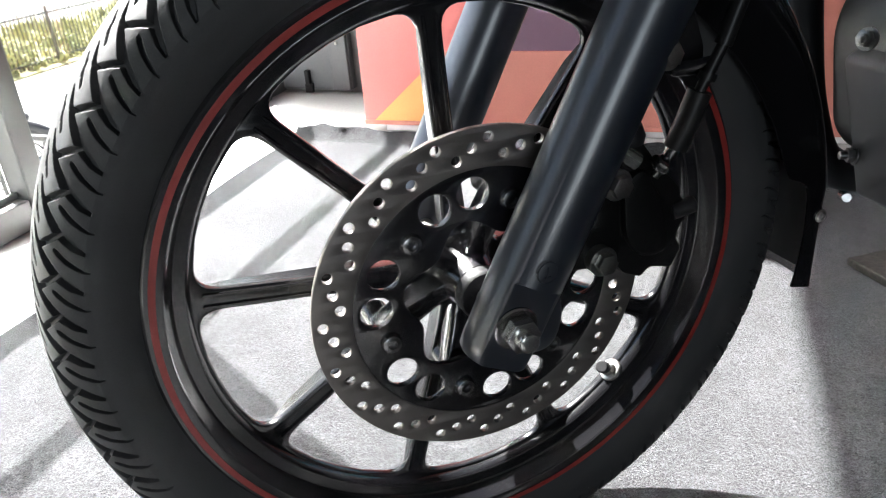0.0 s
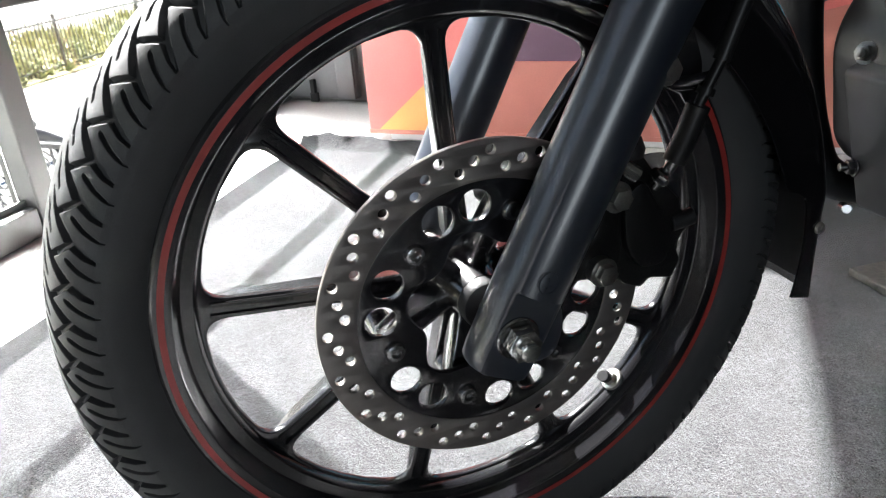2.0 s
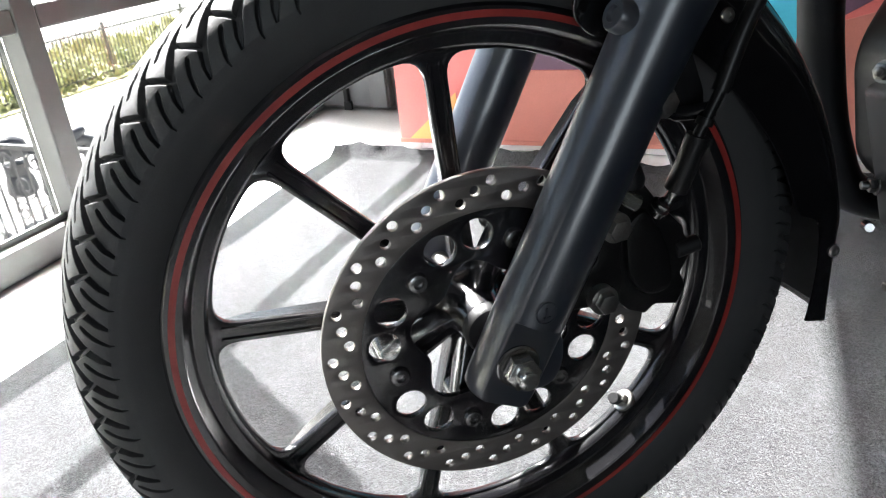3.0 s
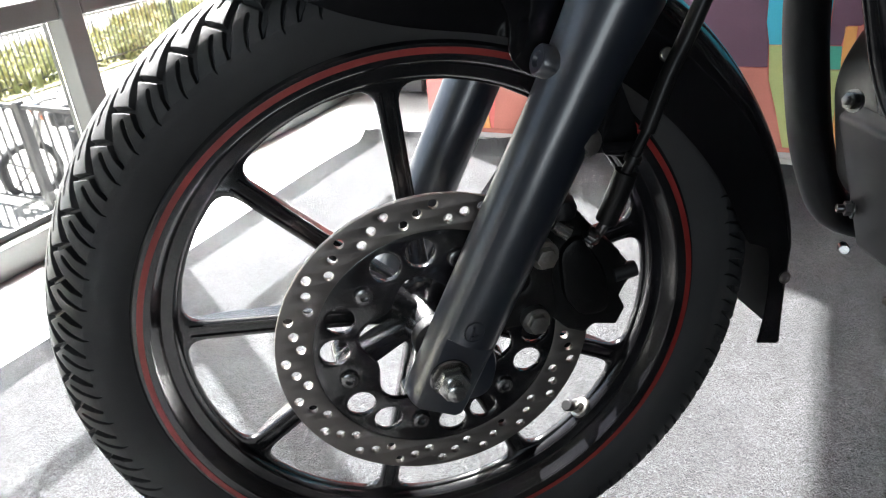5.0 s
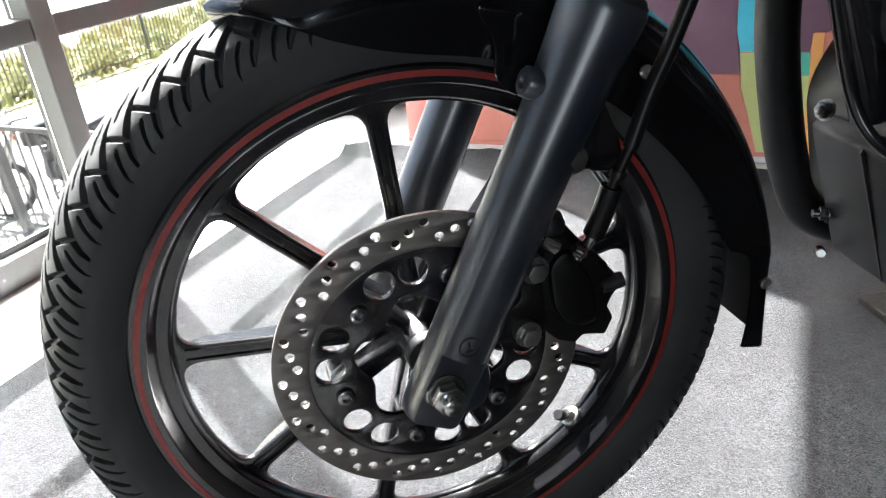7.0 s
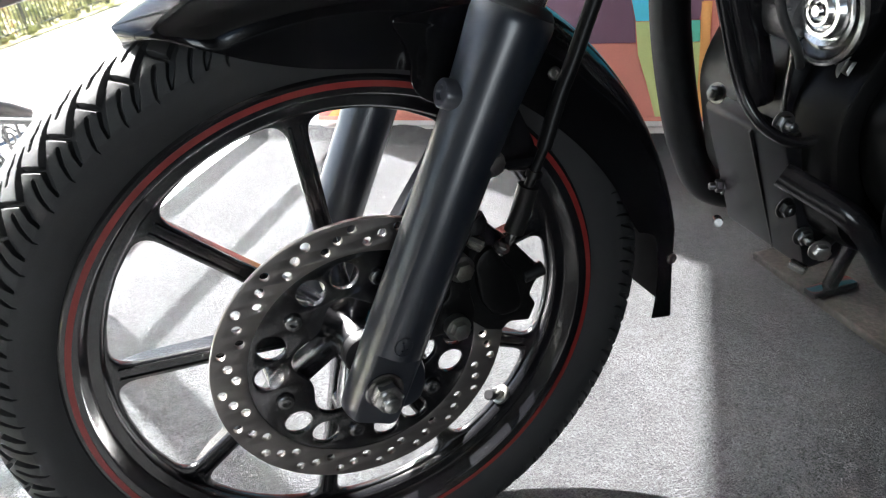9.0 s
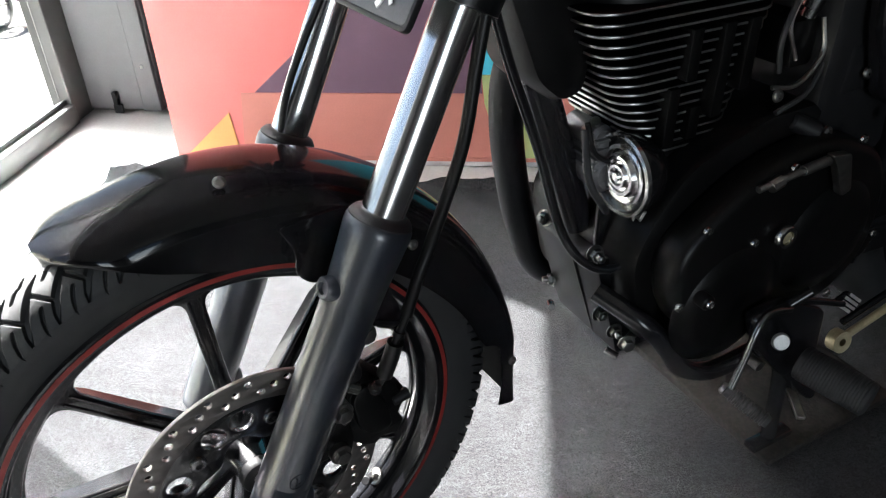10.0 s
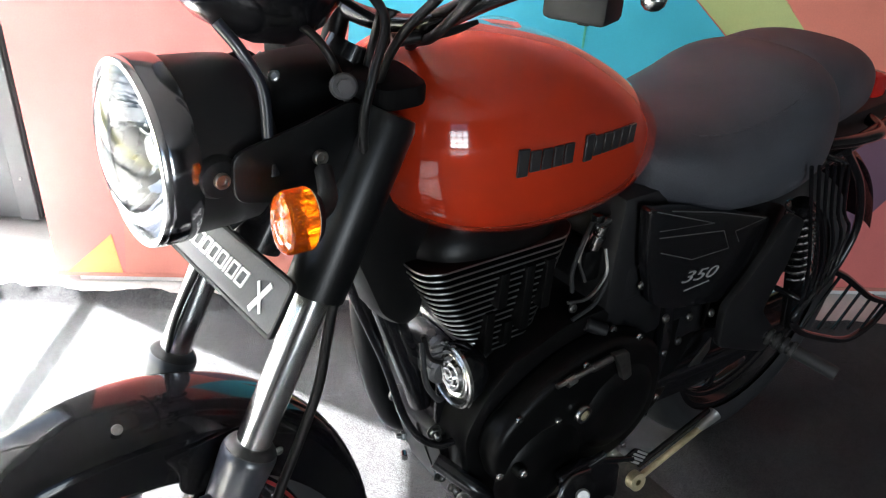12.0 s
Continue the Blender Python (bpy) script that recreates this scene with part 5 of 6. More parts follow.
# exhaust on the far side
ex = group_part("exhaust", "matt black exhaust pipe")
bpart("header_pipe", tube([(0.495, 0.050, 0.668), (0.476, 0.110, 0.662), (0.465, 0.152, 0.615), (0.466, 0.162, 0.530), (0.480, 0.162, 0.430), (0.504, 0.158, 0.330), (0.545, 0.152, 0.262), (0.66, 0.150, 0.240), (0.95, 0.16, 0.245)], 0.0245, 22, 8), PIPE, ex)
bpart("silencer", turned([(0.0, 0), (0.03, 0.0), (0.046, 0.05), (0.048, 0.5), (0.042, 0.62), (0.0, 0.62)], (0.95, 0.16, 0.245), (1.6, 0.19, 0.33), 28), ENGINE, ex)

# engine
eng = group_part("engine", "single-cylinder engine with black cases and bright fin edges")
bpart("crankcase", apply(plate([rounded([(0.474, 0.452), (0.50, 0.32), (0.58, 0.275), (0.80, 0.285), (0.87, 0.36), (0.87, 0.52), (0.78, 0.60), (0.66, 0.60), (0.545, 0.560), (0.500, 0.505)], 0.03)], 0.23, 0.012), facing(0.0)), ENGINE, eng, "matt black crankcase")
pc = [rounded([(0.492, 0.47), (0.512, 0.375), (0.575, 0.322), (0.68, 0.302), (0.80, 0.31), (0.862, 0.36), (0.872, 0.45), (0.84, 0.53), (0.74, 0.575), (0.63, 0.56), (0.56, 0.525)], 0.06)]
bpart("primary_cover", apply(plate(pc, 0.05, 0.014), facing(-0.135)), ENGINE, eng, "smooth black engine side cover", 60)
bpart("cover_dome", turned([(0.0, 0.012), (0.05, 0.012), (0.072, 0.008), (0.085, 0.0)], (0.76, -0.158, 0.425), (0.76, -0.3, 0.425), 48), ENGINE, eng, "", 60)
bpart("flywheel_dome", turned([(0.0, 0.014), (0.055, 0.013), (0.08, 0.006), (0.09, -0.004)], (0.60, -0.156, 0.375), (0.60, -0.3, 0.375), 48), ENGINE, eng, "", 60)
bpart("inspection_plug", turned([(0.0085, 0.003), (0.0095, 0.008), (0.0145, 0.008), (0.016, 0.006), (0.016, 0.0)], (0.664, -0.166, 0.461), (0.666, -0.3, 0.463), 32), BRIGHT, eng, "bright ring of the inspection plug")
bpart("plug_screw", hex_bolt((0.664, -0.1665, 0.461), (0, -1, 0), 0.0085, 0.005, False), BRASS, eng, "yellow plated plug screw")
for x, z in ((0.535, 0.505), (0.512, 0.405), (0.580, 0.332), (0.70, 0.312), (0.80, 0.320), (0.862, 0.40), (0.852, 0.50), (0.775, 0.562), (0.66, 0.553), (0.620, 0.462)):
    bpart("case_screw", dome_bolt((x, -0.160, z), (0, -1, 0), 0.0065, 0.005), BRIGHT, eng)
bpart("crank_boss", turned([(0, 0.02), (0.008, 0.02), (0.010, 0.018), (0.010, 0.0)], (0.541, -0.160, 0.411), (0.541, -0.3, 0.411), 20), ENGINE, eng)
bpart("timing_screw", dome_bolt((0.541, -0.180, 0.411), (0, -1, 0), 0.006, 0.004), CHROME, eng)
# clutch arm with its cable end
bpart("clutch_arm", join(tube([(0.595, -0.168, 0.545), (0.65, -0.172, 0.553), (0.70, -0.172, 0.557)], 0.0045, 10, 5), rod((0.612, -0.170, 0.545), (0.628, -0.170, 0.549), 0.008, segs=8), rod((0.66, -0.172, 0.554), (0.70, -0.172, 0.557), 0.0065, segs=10)), STEEL, eng, "clutch cable end")
bpart("clutch_lever", apply(plate([rounded([(0.70, 0.565), (0.735, 0.560), (0.755, 0.505), (0.738, 0.500), (0.715, 0.545)], 0.006)], 0.012, 0.002), facing(-0.172)), STEEL, eng, "bright clutch lever")

# cylinder: fins with machined edges, and the black head
def fin_line(i, grow=0.0):
    """Outline of a fin; the lower ones are smaller and start farther back."""
    u = i / 13
    f, h, r = 0.396 + 0.096 * u ** 1.2 - grow, 0.106 - 0.027 * u + grow, 0.668 - 0.02 * u + grow
    c = [(f, -h + 0.020), (f + 0.022, -h + 0.002), (r - 0.033, -h), (r, -h + 0.027)]
    return rounded(c + [(x, -y) for x, y in reversed(c)], 0.014)


bpart("cylinder_barrel", rod((0.555, 0, 0.52), (0.555, 0, 0.75), 0.07, segs=36), ENGINE, eng)
for i in range(16):
    z = 0.752 - 0.0122 * i
    bpart("cooling_fin", apply(plate([fin_line(i)], 0.0046, 0.0012), Matrix.Translation((0, 0, z))), ENGINE, eng)
    bpart("fin_edge", apply(plate([fin_line(i, 0.0010)], 0.0028, 0.0007), Matrix.Translation((0, 0, z))), FIN_EDGE, eng, "bare metal fin edge")
for x, z0, z1, y in ((0.530, 0.665, 0.722, -0.104), (0.520, 0.585, 0.655, -0.094), (0.575, 0.615, 0.722, -0.105), (0.612, 0.640, 0.722, -0.105), (0.560, 0.585, 0.625, -0.089)):
    bpart("fin_bridge", box(x - 0.008, x + 0.008, y - 0.001, y + 0.03, z0, z1, 0.002), ENGINE, eng)
head_rows = [(0.755, 0.130, 0.103), (0.764, 0.130, 0.103), (0.780, 0.122, 0.098), (0.797, 0.109, 0.089), (0.811, 0.090, 0.076), (0.822, 0.062, 0.054), (0.826, 0.03, 0.03)]
secs = []
for z, a, b in head_rows:
    ring = []
    for k in range(48):
        t = 2 * math.pi * k / 48
        c, s = math.cos(t), math.sin(t)
        ring.append((0.533 + math.copysign(abs(c) ** 0.75, c) * a, math.copysign(abs(s) ** 0.75, s) * b, z))
    secs.append(ring)
bpart("cylinder_head", section_sweep(secs), ENGINE, eng, "black rocker cover", 60)
# silver starter housing ahead of the cylinder
bpart("starter_motor", join(rod((0.478, -0.055, 0.545), (0.478, 0.020, 0.545), 0.026, segs=32, bevel=0.006), rod((0.466, -0.048, 0.590), (0.466, 0.015, 0.590), 0.016, segs=28, bevel=0.005), box(0.458, 0.490, -0.050, 0.015, 0.545, 0.597, 0.008), *[box(0.452, 0.486, -0.053, 0.012, 0.552 + 0.012 * k, 0.556 + 0.012 * k, 0.001) for k in range(4)]), material("grey_cast_alloy", (0.20, 0.20, 0.205), 0.45, metal=0.7, grain=0.12, grain_scale=500, bump=0.1, patch=0.25, patch_scale=20), eng, "grey cast alloy starter housing")
bpart("starter_rib", tube([(0.437, -0.052, 0.618), (0.448, -0.056, 0.580), (0.478, -0.058, 0.560)], 0.0035, 8, 6), CABLE, eng)
bpart("terminal", join(rod((0.452, -0.03, 0.600), (0.444, -0.052, 0.598), 0.005, segs=10), rod((0.458, -0.04, 0.612), (0.468, -0.032, 0.596), 0.006, segs=12)), STEEL, eng)
bpart("starter_lead", tube([(0.435, -0.05, 0.61), (0.428, -0.075, 0.56), (0.446, -0.08, 0.525), (0.47, -0.06, 0.50)], 0.0045, 10, 6), RUBBER, eng)

# horn: chrome rings in a black shell
horn = group_part("horn", "round horn with chrome rings", bike)
ha, hb = (0.488, -0.078, 0.556), (0.388, -0.076, 0.556)
bpart("horn_shell", turned([(r, h) for r, h in ((0.0, -0.03), (0.03, -0.028), (0.044, -0.010), (0.049, 0.010), (0.049, 0.016), (0.045, 0.019), (0.042, 0.016), (0.0, 0.012))], ha, hb, 48), BLACK, horn)
bpart("horn_rim", turned([(r, h) for r, h in ((0.0435, 0.017), (0.0470, 0.021), (0.0500, 0.019), (0.0505, 0.014), (0.048, 0.012))], ha, hb, 56), BRIGHT, horn)
bpart("horn_face", turned([(r, h) for r, h in ((0.0, 0.026), (0.005, 0.026), (0.008, 0.020), (0.011, 0.024), (0.014, 0.024), (0.017, 0.018), (0.020, 0.021), (0.024, 0.021), (0.027, 0.016), (0.032, 0.018), (0.035, 0.017), (0.039, 0.0125))], ha, hb, 56), CHROME, horn, "chrome ringed horn face")
bpart("horn_bolt", hex_bolt((0.505, -0.085, 0.497), (-0.2, -1, 0.1), 0.010, 0.010), STEEL, horn)
bpart("horn_stay", box(0.47, 0.50, -0.05, -0.04, 0.44, 0.52, 0.003), BLACK, horn)

# carburettor side: injector body and hoses
carb = group_part("throttle_body", "bright injector body with cables under the tank", bike)
bpart("injector", join(rod((0.715, -0.088, 0.70), (0.722, -0.094, 0.742), 0.0085, segs=20, bevel=0.002), rod((0.716, -0.089, 0.712), (0.719, -0.092, 0.726), 0.0112, segs=20, bevel=0.001), rod((0.708, -0.088, 0.740), (0.740, -0.09, 0.747), 0.0085, segs=16, bevel=0.002), rod((0.738, -0.09, 0.735), (0.739, -0.092, 0.765), 0.004, segs=10), box(0.70, 0.716, -0.10, -0.086, 0.750, 0.764, 0.002)), DARKSTEEL, carb)
bpart("body", join(rod((0.67, 0.0, 0.67), (0.80, 0.0, 0.67), 0.035, segs=24, bevel=0.004), box(0.70, 0.75, -0.09, 0.06, 0.64, 0.70, 0.008)), ENGINE, carb)
for pts, r, mat in (([(0.735, -0.095, 0.70), (0.735, -0.105, 0.66), (0.70, -0.108, 0.63), (0.66, -0.105, 0.632)], 0.003, STEEL), ([(0.70, -0.09, 0.75), (0.67, -0.105, 0.73), (0.655, -0.108, 0.69), (0.665, -0.105, 0.65)], 0.0035, RUBBER),
                    ([(0.745, -0.09, 0.72), (0.75, -0.10, 0.67), (0.72, -0.11, 0.62), (0.67, -0.11, 0.60)], 0.0035, RUBBER), ([(0.69, -0.095, 0.735), (0.675, -0.10, 0.70), (0.69, -0.105, 0.66)], 0.0025, STEEL)):
    bpart("cable", tube(pts, r, 8, 8), mat, carb)
bpart("sensor", join(rod((0.70, -0.11, 0.585), (0.73, -0.13, 0.57), 0.012, segs=16, bevel=0.003), box(0.765, 0.83, -0.12, -0.08, 0.60, 0.67, 0.01)), PLASTIC, carb)
for x, y, z in ((0.668, -0.108, 0.622), (0.745, -0.13, 0.567), (0.80, -0.125, 0.63), (0.845, -0.152, 0.567), (0.915, -0.15, 0.545), (0.98, -0.15, 0.53), (1.03, -0.145, 0.535), (0.90, -0.150, 0.50)):
    bpart("screw", dome_bolt((x, y, z), (0, -1, 0.2), 0.008, 0.005), STEEL, carb)

# lower rail, footrest, gear lever, stands
foot = group_part("footrest_set", "black footrest rail with rubber peg and gear lever", bike)
bpart("lower_rail", tube([(0.455, -0.075, 0.395), (0.492, -0.130, 0.364), (0.528, -0.140, 0.318), (0.556, -0.142, 0.276), (0.602, -0.146, 0.250), (0.650, -0.152, 0.254), (0.72, -0.165, 0.280)], 0.0135, 16, 8), BLACK, foot, "bent black rail")
bpart("rail_bolt", join(hex_bolt((0.505, -0.09, 0.300), (-0.3, -1, 0), 0.009, 0.010), rod((0.505, -0.09, 0.300), (0.535, -0.075, 0.30), 0.006)), STEEL, foot)
bpart("peg_bracket", apply(plate([rounded([(0.61, 0.370), (0.67, 0.375), (0.755, 0.33), (0.765, 0.25), (0.71, 0.225), (0.64, 0.30)], 0.015)], 0.02, 0.004), facing(-0.185)), BLACK, foot)


def ridged(a, b, r, bump, n, segs=20, start=0.12, stop=0.95, duty=0.55):
    """A rubber-covered rod with rings round it."""
    length = (Vector(b) - Vector(a)).length
    prof = [(0, 0), (r * 0.9, 0), (r, 0.002)]
    for q in range(n):
        u0 = (start + (stop - start) * q / n) * length
        w = (stop - start) / n * length
        prof += [(r, u0), (r + bump, u0 + 0.0008), (r + bump, u0 + w * duty), (r, u0 + w * duty + 0.0008)]
    prof += [(r, length - 0.002), (r * 0.9, length), (0, length)]
    return turned(prof, a, b, segs)


peg = ridged((0.700, -0.214, 0.277), (0.722, -0.304, 0.272), 0.0235, 0.0008, 22, 32, 0.06, 0.98, 0.7)
bpart("peg_rubber", peg, RUBBER, foot, "ribbed black rubber footpeg")
bpart("peg_cap", turned([(0, 0.004), (0.010, 0.004), (0.012, 0.001), (0.012, 0)], (0.648, -0.212, 0.332), (0.60, -0.3, 0.372), 24), ALU, foot, "bright round peg pin")
bpart("gear_lever", tube([(0.66, -0.205, 0.375), (0.615, -0.212, 0.392), (0.588, -0.218, 0.385), (0.572, -0.222, 0.345), (0.552, -0.226, 0.300)], 0.0048, 12, 8), DARKSTEEL, foot, "black gear lever")
toe = ridged((0.552, -0.222, 0.302), (0.572, -0.275, 0.283), 0.008, 0.0018, 9, 18)
bpart("toe_peg", toe, RUBBER, foot, "ribbed rubber toe peg")
bpart("toe_pin", dome_bolt((0.551, -0.221, 0.303), (-0.3, 0.9, 0.3), 0.008, 0.006), STEEL, foot)
bpart("heel_link", join(rod((0.675, -0.19, 0.365), (0.70, -0.20, 0.385), 0.007, segs=12), rod((0.69, -0.2, 0.375), (0.765, -0.207, 0.345), 0.005, segs=10)), BLACK, foot)
pad = plate([rounded([(0.749, 0.351), (0.774, 0.361), (0.813, 0.330), (0.793, 0.316)], 0.008)], 0.006, 0.0015)
bpart("heel_pad", apply(pad, facing(-0.203)), BLACK, foot, "black heel pad with a bright stud grid")
PADM = facing(-0.2066) @ Matrix.Translation((0.7815, 0.3395, 0)) @ Matrix.Rotation(radians(-38), 4, "Z")
for i in range(7):
    for j in range(4):
        if (i, j) not in ((0, 3), (6, 0)):
            bpart("pad_stud", apply(box(-0.0022, 0.0022, -0.0022, 0.0022, 0.0, 0.0016, 0.0005, 1), PADM @ Matrix.Translation(((i - 3) * 0.0064, (j - 1.5) * 0.0066, 0))), ALU, foot)
bpart("stand_spring_pin", join(rod((0.655, -0.17, 0.27), (0.655, -0.19, 0.268), 0.008)), STEEL, foot)

stand = group_part("side_stand", "folded side stand with a yellow-plated leg", bike)
bpart("stand_leg", rod((0.835, -0.184, 0.240), (1.020, -0.173, 0.262), 0.0062, segs=18), BRASS, stand)
bpart("stand_eye", join(turned([(0.006, -0.008), (0.017, -0.008), (0.017, 0.008), (0.006, 0.008)], (0.828, -0.184, 0.238), (0.815, -0.3, 0.264), 24)), BRASS, stand, "plated pivot eye")
bpart("stand_foot", tube([(1.010, -0.173, 0.2610), (1.030, -0.172, 0.265), (1.052, -0.171, 0.271), (1.062, -0.170, 0.276)], 0.0062, 16, 4, 0.0135, 1.3), ALU, stand, "bright flared stand foot")
bpart("stand_rod", rod((0.84, -0.175, 0.262), (1.05, -0.162, 0.283), 0.0055, segs=12), BLACK, stand)

cs = group_part("centre_stand", "black centre stand on a wooden board", bike)
for side in (-1, 1):
    bpart("stand_leg", tube([(0.80, side * 0.10, 0.25), (0.80, side * 0.13, 0.14), (0.785, side * 0.15, 0.03)], 0.012, 14, 6), BLACK, cs)
    bpart("stand_pad", box(0.745, 0.83, side * 0.15 - 0.012, side * 0.15 + 0.012, 0.018, 0.03, 0.003), BLACK, cs)
bpart("stand_tang", tube([(0.74, -0.165, 0.27), (0.745, -0.18, 0.20), (0.78, -0.195, 0.165)], 0.009, 12, 6), BLACK, cs)
bpart("tang_edge", apply(box(-0.006, 0.006, -0.03, 0.03, -0.003, 0.003, 0.001), Matrix.Translation((0.745, -0.20, 0.165)) @ Matrix.Rotation(radians(-35), 4, "Z")), STEEL, cs)

# rear end
rw = make_wheel("rear_wheel", bike, (0, 0, 0), 0.334, 20.0, tread=False, detail=False, width=1.25)
rw.matrix_parent_inverse = Matrix.Identity(4)
rw.matrix_basis = BODY @ Matrix.Translation((1.35, 0, 0.345))
for o in rw.children:
    o.matrix_parent_inverse = Matrix.Identity(4)
rear = group_part("rear_end", "black swingarm, shock absorbers and rear fender", bike)
for side in (-1, 1):
    bpart("swingarm", tube([(0.90, side * 0.09, 0.36), (1.10, side * 0.10, 0.35), (1.36, side * 0.105, 0.345)], 0.022, 16, 6), BLACK, rear)
    sa, sb = Vector((1.285, side * 0.152, 0.40)), Vector((1.175, side * 0.152, 0.70))
    bpart("damper", rod(sa, sb, 0.018, segs=20), BLACK, rear)
    way = (sb - sa)
    xa = way.normalized()
    ya = xa.cross(Vector((0, 1, 0))).normalized()
    za = xa.cross(ya)
    pts = [sa + way * (0.46 + 0.52 * i / 110) + ya * 0.026 * math.cos(2 * math.pi * 9 * i / 110) + za * 0.026 * math.sin(2 * math.pi * 9 * i / 110) for i in range(111)]
    bpart("spring", tube(pts, 0.0030, 8, 1), CHROME if side < 0 else STEEL, rear, "chrome shock spring")
    bpart("peg_hanger", apply(plate([rounded([(1.115, 0.70), (1.165, 0.675), (1.150, 0.590), (1.115, 0.50), (1.20, 0.42), (1.17, 0.385), (1.00, 0.46), (0.985, 0.55), (1.04, 0.60)], 0.016)], 0.016, 0.003), facing(side * 0.165)), PLASTIC, rear)
    p0, p1 = Vector((1.165, side * 0.16, 0.425)), Vector((1.20, side * 0.30, 0.405))
    pp = ridged(p0, p1, 0.0135, 0.004, 4, 20, 0.08, 0.5)
    bpart("pillion_peg", pp, RUBBER, rear, "ribbed rubber pillion peg")
    bpart("peg_pin", dome_bolt((1.155, side * 0.168, 0.432), (0, side, 0.1), 0.010, 0.006), STEEL, rear)
rf = bm_new()
rrows = []
for i in range(31):
    a = radians(20 + 130 * i / 30)
    rrows.append([rf.verts.new((1.35 + (0.37 - 0.02 * abs(q) ** 3) * math.cos(a), 0.085 * q, 0.36 + (0.40 - 0.03 * abs(q) ** 3) * math.sin(a))) for q in [-1 + 0.2 * j for j in range(11)]])
for p, q in zip(rrows, rrows[1:]):
    for j in range(10):
        rf.faces.new((p[j], p[j + 1], q[j + 1], q[j]))
bmesh.ops.solidify(rf, geom=rf.faces[:], thickness=0.003)
bpart("rear_fender", rf, FENDER, rear, "gloss black rear fender", 60)
bpart("chain_case", apply(plate([rounded([(0.88, 0.42), (1.10, 0.43), (1.40, 0.41), (1.42, 0.30), (1.10, 0.28), (0.90, 0.30)], 0.03)], 0.03, 0.006), facing(-0.085)), BLACK, rear, "black chain case")
bpart("bright_link", apply(plate([[(1.00, 0.385), (1.05, 0.435), (1.055, 0.405), (1.035, 0.38)]], 0.004, 0.001), facing(-0.125)), STEEL, rear)
bpart("tail_lamp", box(1.52, 1.58, -0.06, 0.06, 0.79, 0.86, 0.015), TAIL_RED, rear, "red tail lamp")
bpart("grab_rail", tube([(1.24, -0.13, 0.79), (1.34, -0.14, 0.785), (1.44, -0.125, 0.785), (1.50, 0.0, 0.79), (1.44, 0.125, 0.785), (1.34, 0.14, 0.785), (1.24, 0.13, 0.79)], 0.012, 14, 6), BLACK, rear, "black grab rail")
guard = group_part("leg_guard", "black wire guard beside the rear wheel", bike)
G = -0.19
for line in ([(1.19, 0.805), (1.243, 0.764), (1.285, 0.723), (1.325, 0.66), (1.334, 0.606), (1.303, 0.540), (1.250, 0.500), (1.204, 0.468), (1.245, 0.420), (1.36, 0.360), (1.50, 0.303), (1.60, 0.308), (1.66, 0.345)],
             [(1.303, 0.540), (1.37, 0.505), (1.45, 0.455), (1.54, 0.40), (1.66, 0.345)]):
    bpart("guard_tube", tube([(x, G, z) for x, z in line], 0.0075, 12, 6), BLACK, guard)
for i in range(6):
    top = (1.085 + 0.026 * i, 0.800 - 0.004 * i)
    low = (1.215 + 0.018 * i, 0.480 + 0.012 * i)
    bpart("guard_wire", tube([(top[0], G, top[1]), (top[0] + 0.052 - 0.002 * i, G, top[1] - 0.10), (top[0] * 0.35 + low[0] * 0.65 + 0.030, G, low[1] + 0.09), (low[0], G, low[1])], 0.0034, 8, 6), BLACK, guard)
for i in range(5):
    u = i / 4
    bpart("guard_wire", rod((1.255 + 0.30 * u, G, 0.418 - 0.108 * u), (1.345 + 0.27 * u, G, 0.515 - 0.147 * u), 0.0034, segs=8), BLACK, guard)
for z in (0.78, 0.50):
    bpart("guard_stay", rod((1.21, -0.12, z), (1.225, G, z - 0.005), 0.006, segs=10), BLACK, guard)

# board under the centre stand
WOODB = material("worn_brown_board", (0.018, 0.0155, 0.0125), 0.92, grain=0.5, grain_scale=150, bump=0.7, second=(0.011, 0.0095, 0.008), patch_scale=14)
board_ob = part("stand_board", apply(box(0.755, 1.06, -0.182, 0.30, 0.004, 0.018, 0.003), BODY), WOODB, None, "", 0)
tagged(board_ob, "worn brown wooden board under the centre stand", "board")


# ---- outside: weeds, fences, railing, parked motorcycles ----
GREENLEAF = material("weed_green", (0.23, 0.27, 0.11), 0.7, grain=0.3, grain_scale=8, second=(0.42, 0.41, 0.22), patch_scale=1.5)
DRYLEAF = material("dry_straw", (0.50, 0.45, 0.26), 0.8, grain=0.2, grain_scale=8, second=(0.27, 0.27, 0.09), patch_scale=2)
FENCE = material("fence_grey_steel", (0.10, 0.105, 0.095), 0.5, metal=0.2, grain=0.1, grain_scale=60, patch=0.2, patch_scale=4)
RAIL = material("rail_grey_steel", (0.07, 0.07, 0.075), 0.5, metal=0.2, grain=0.1, grain_scale=60, patch=0.2, patch_scale=4)

rng = random.Random(7)


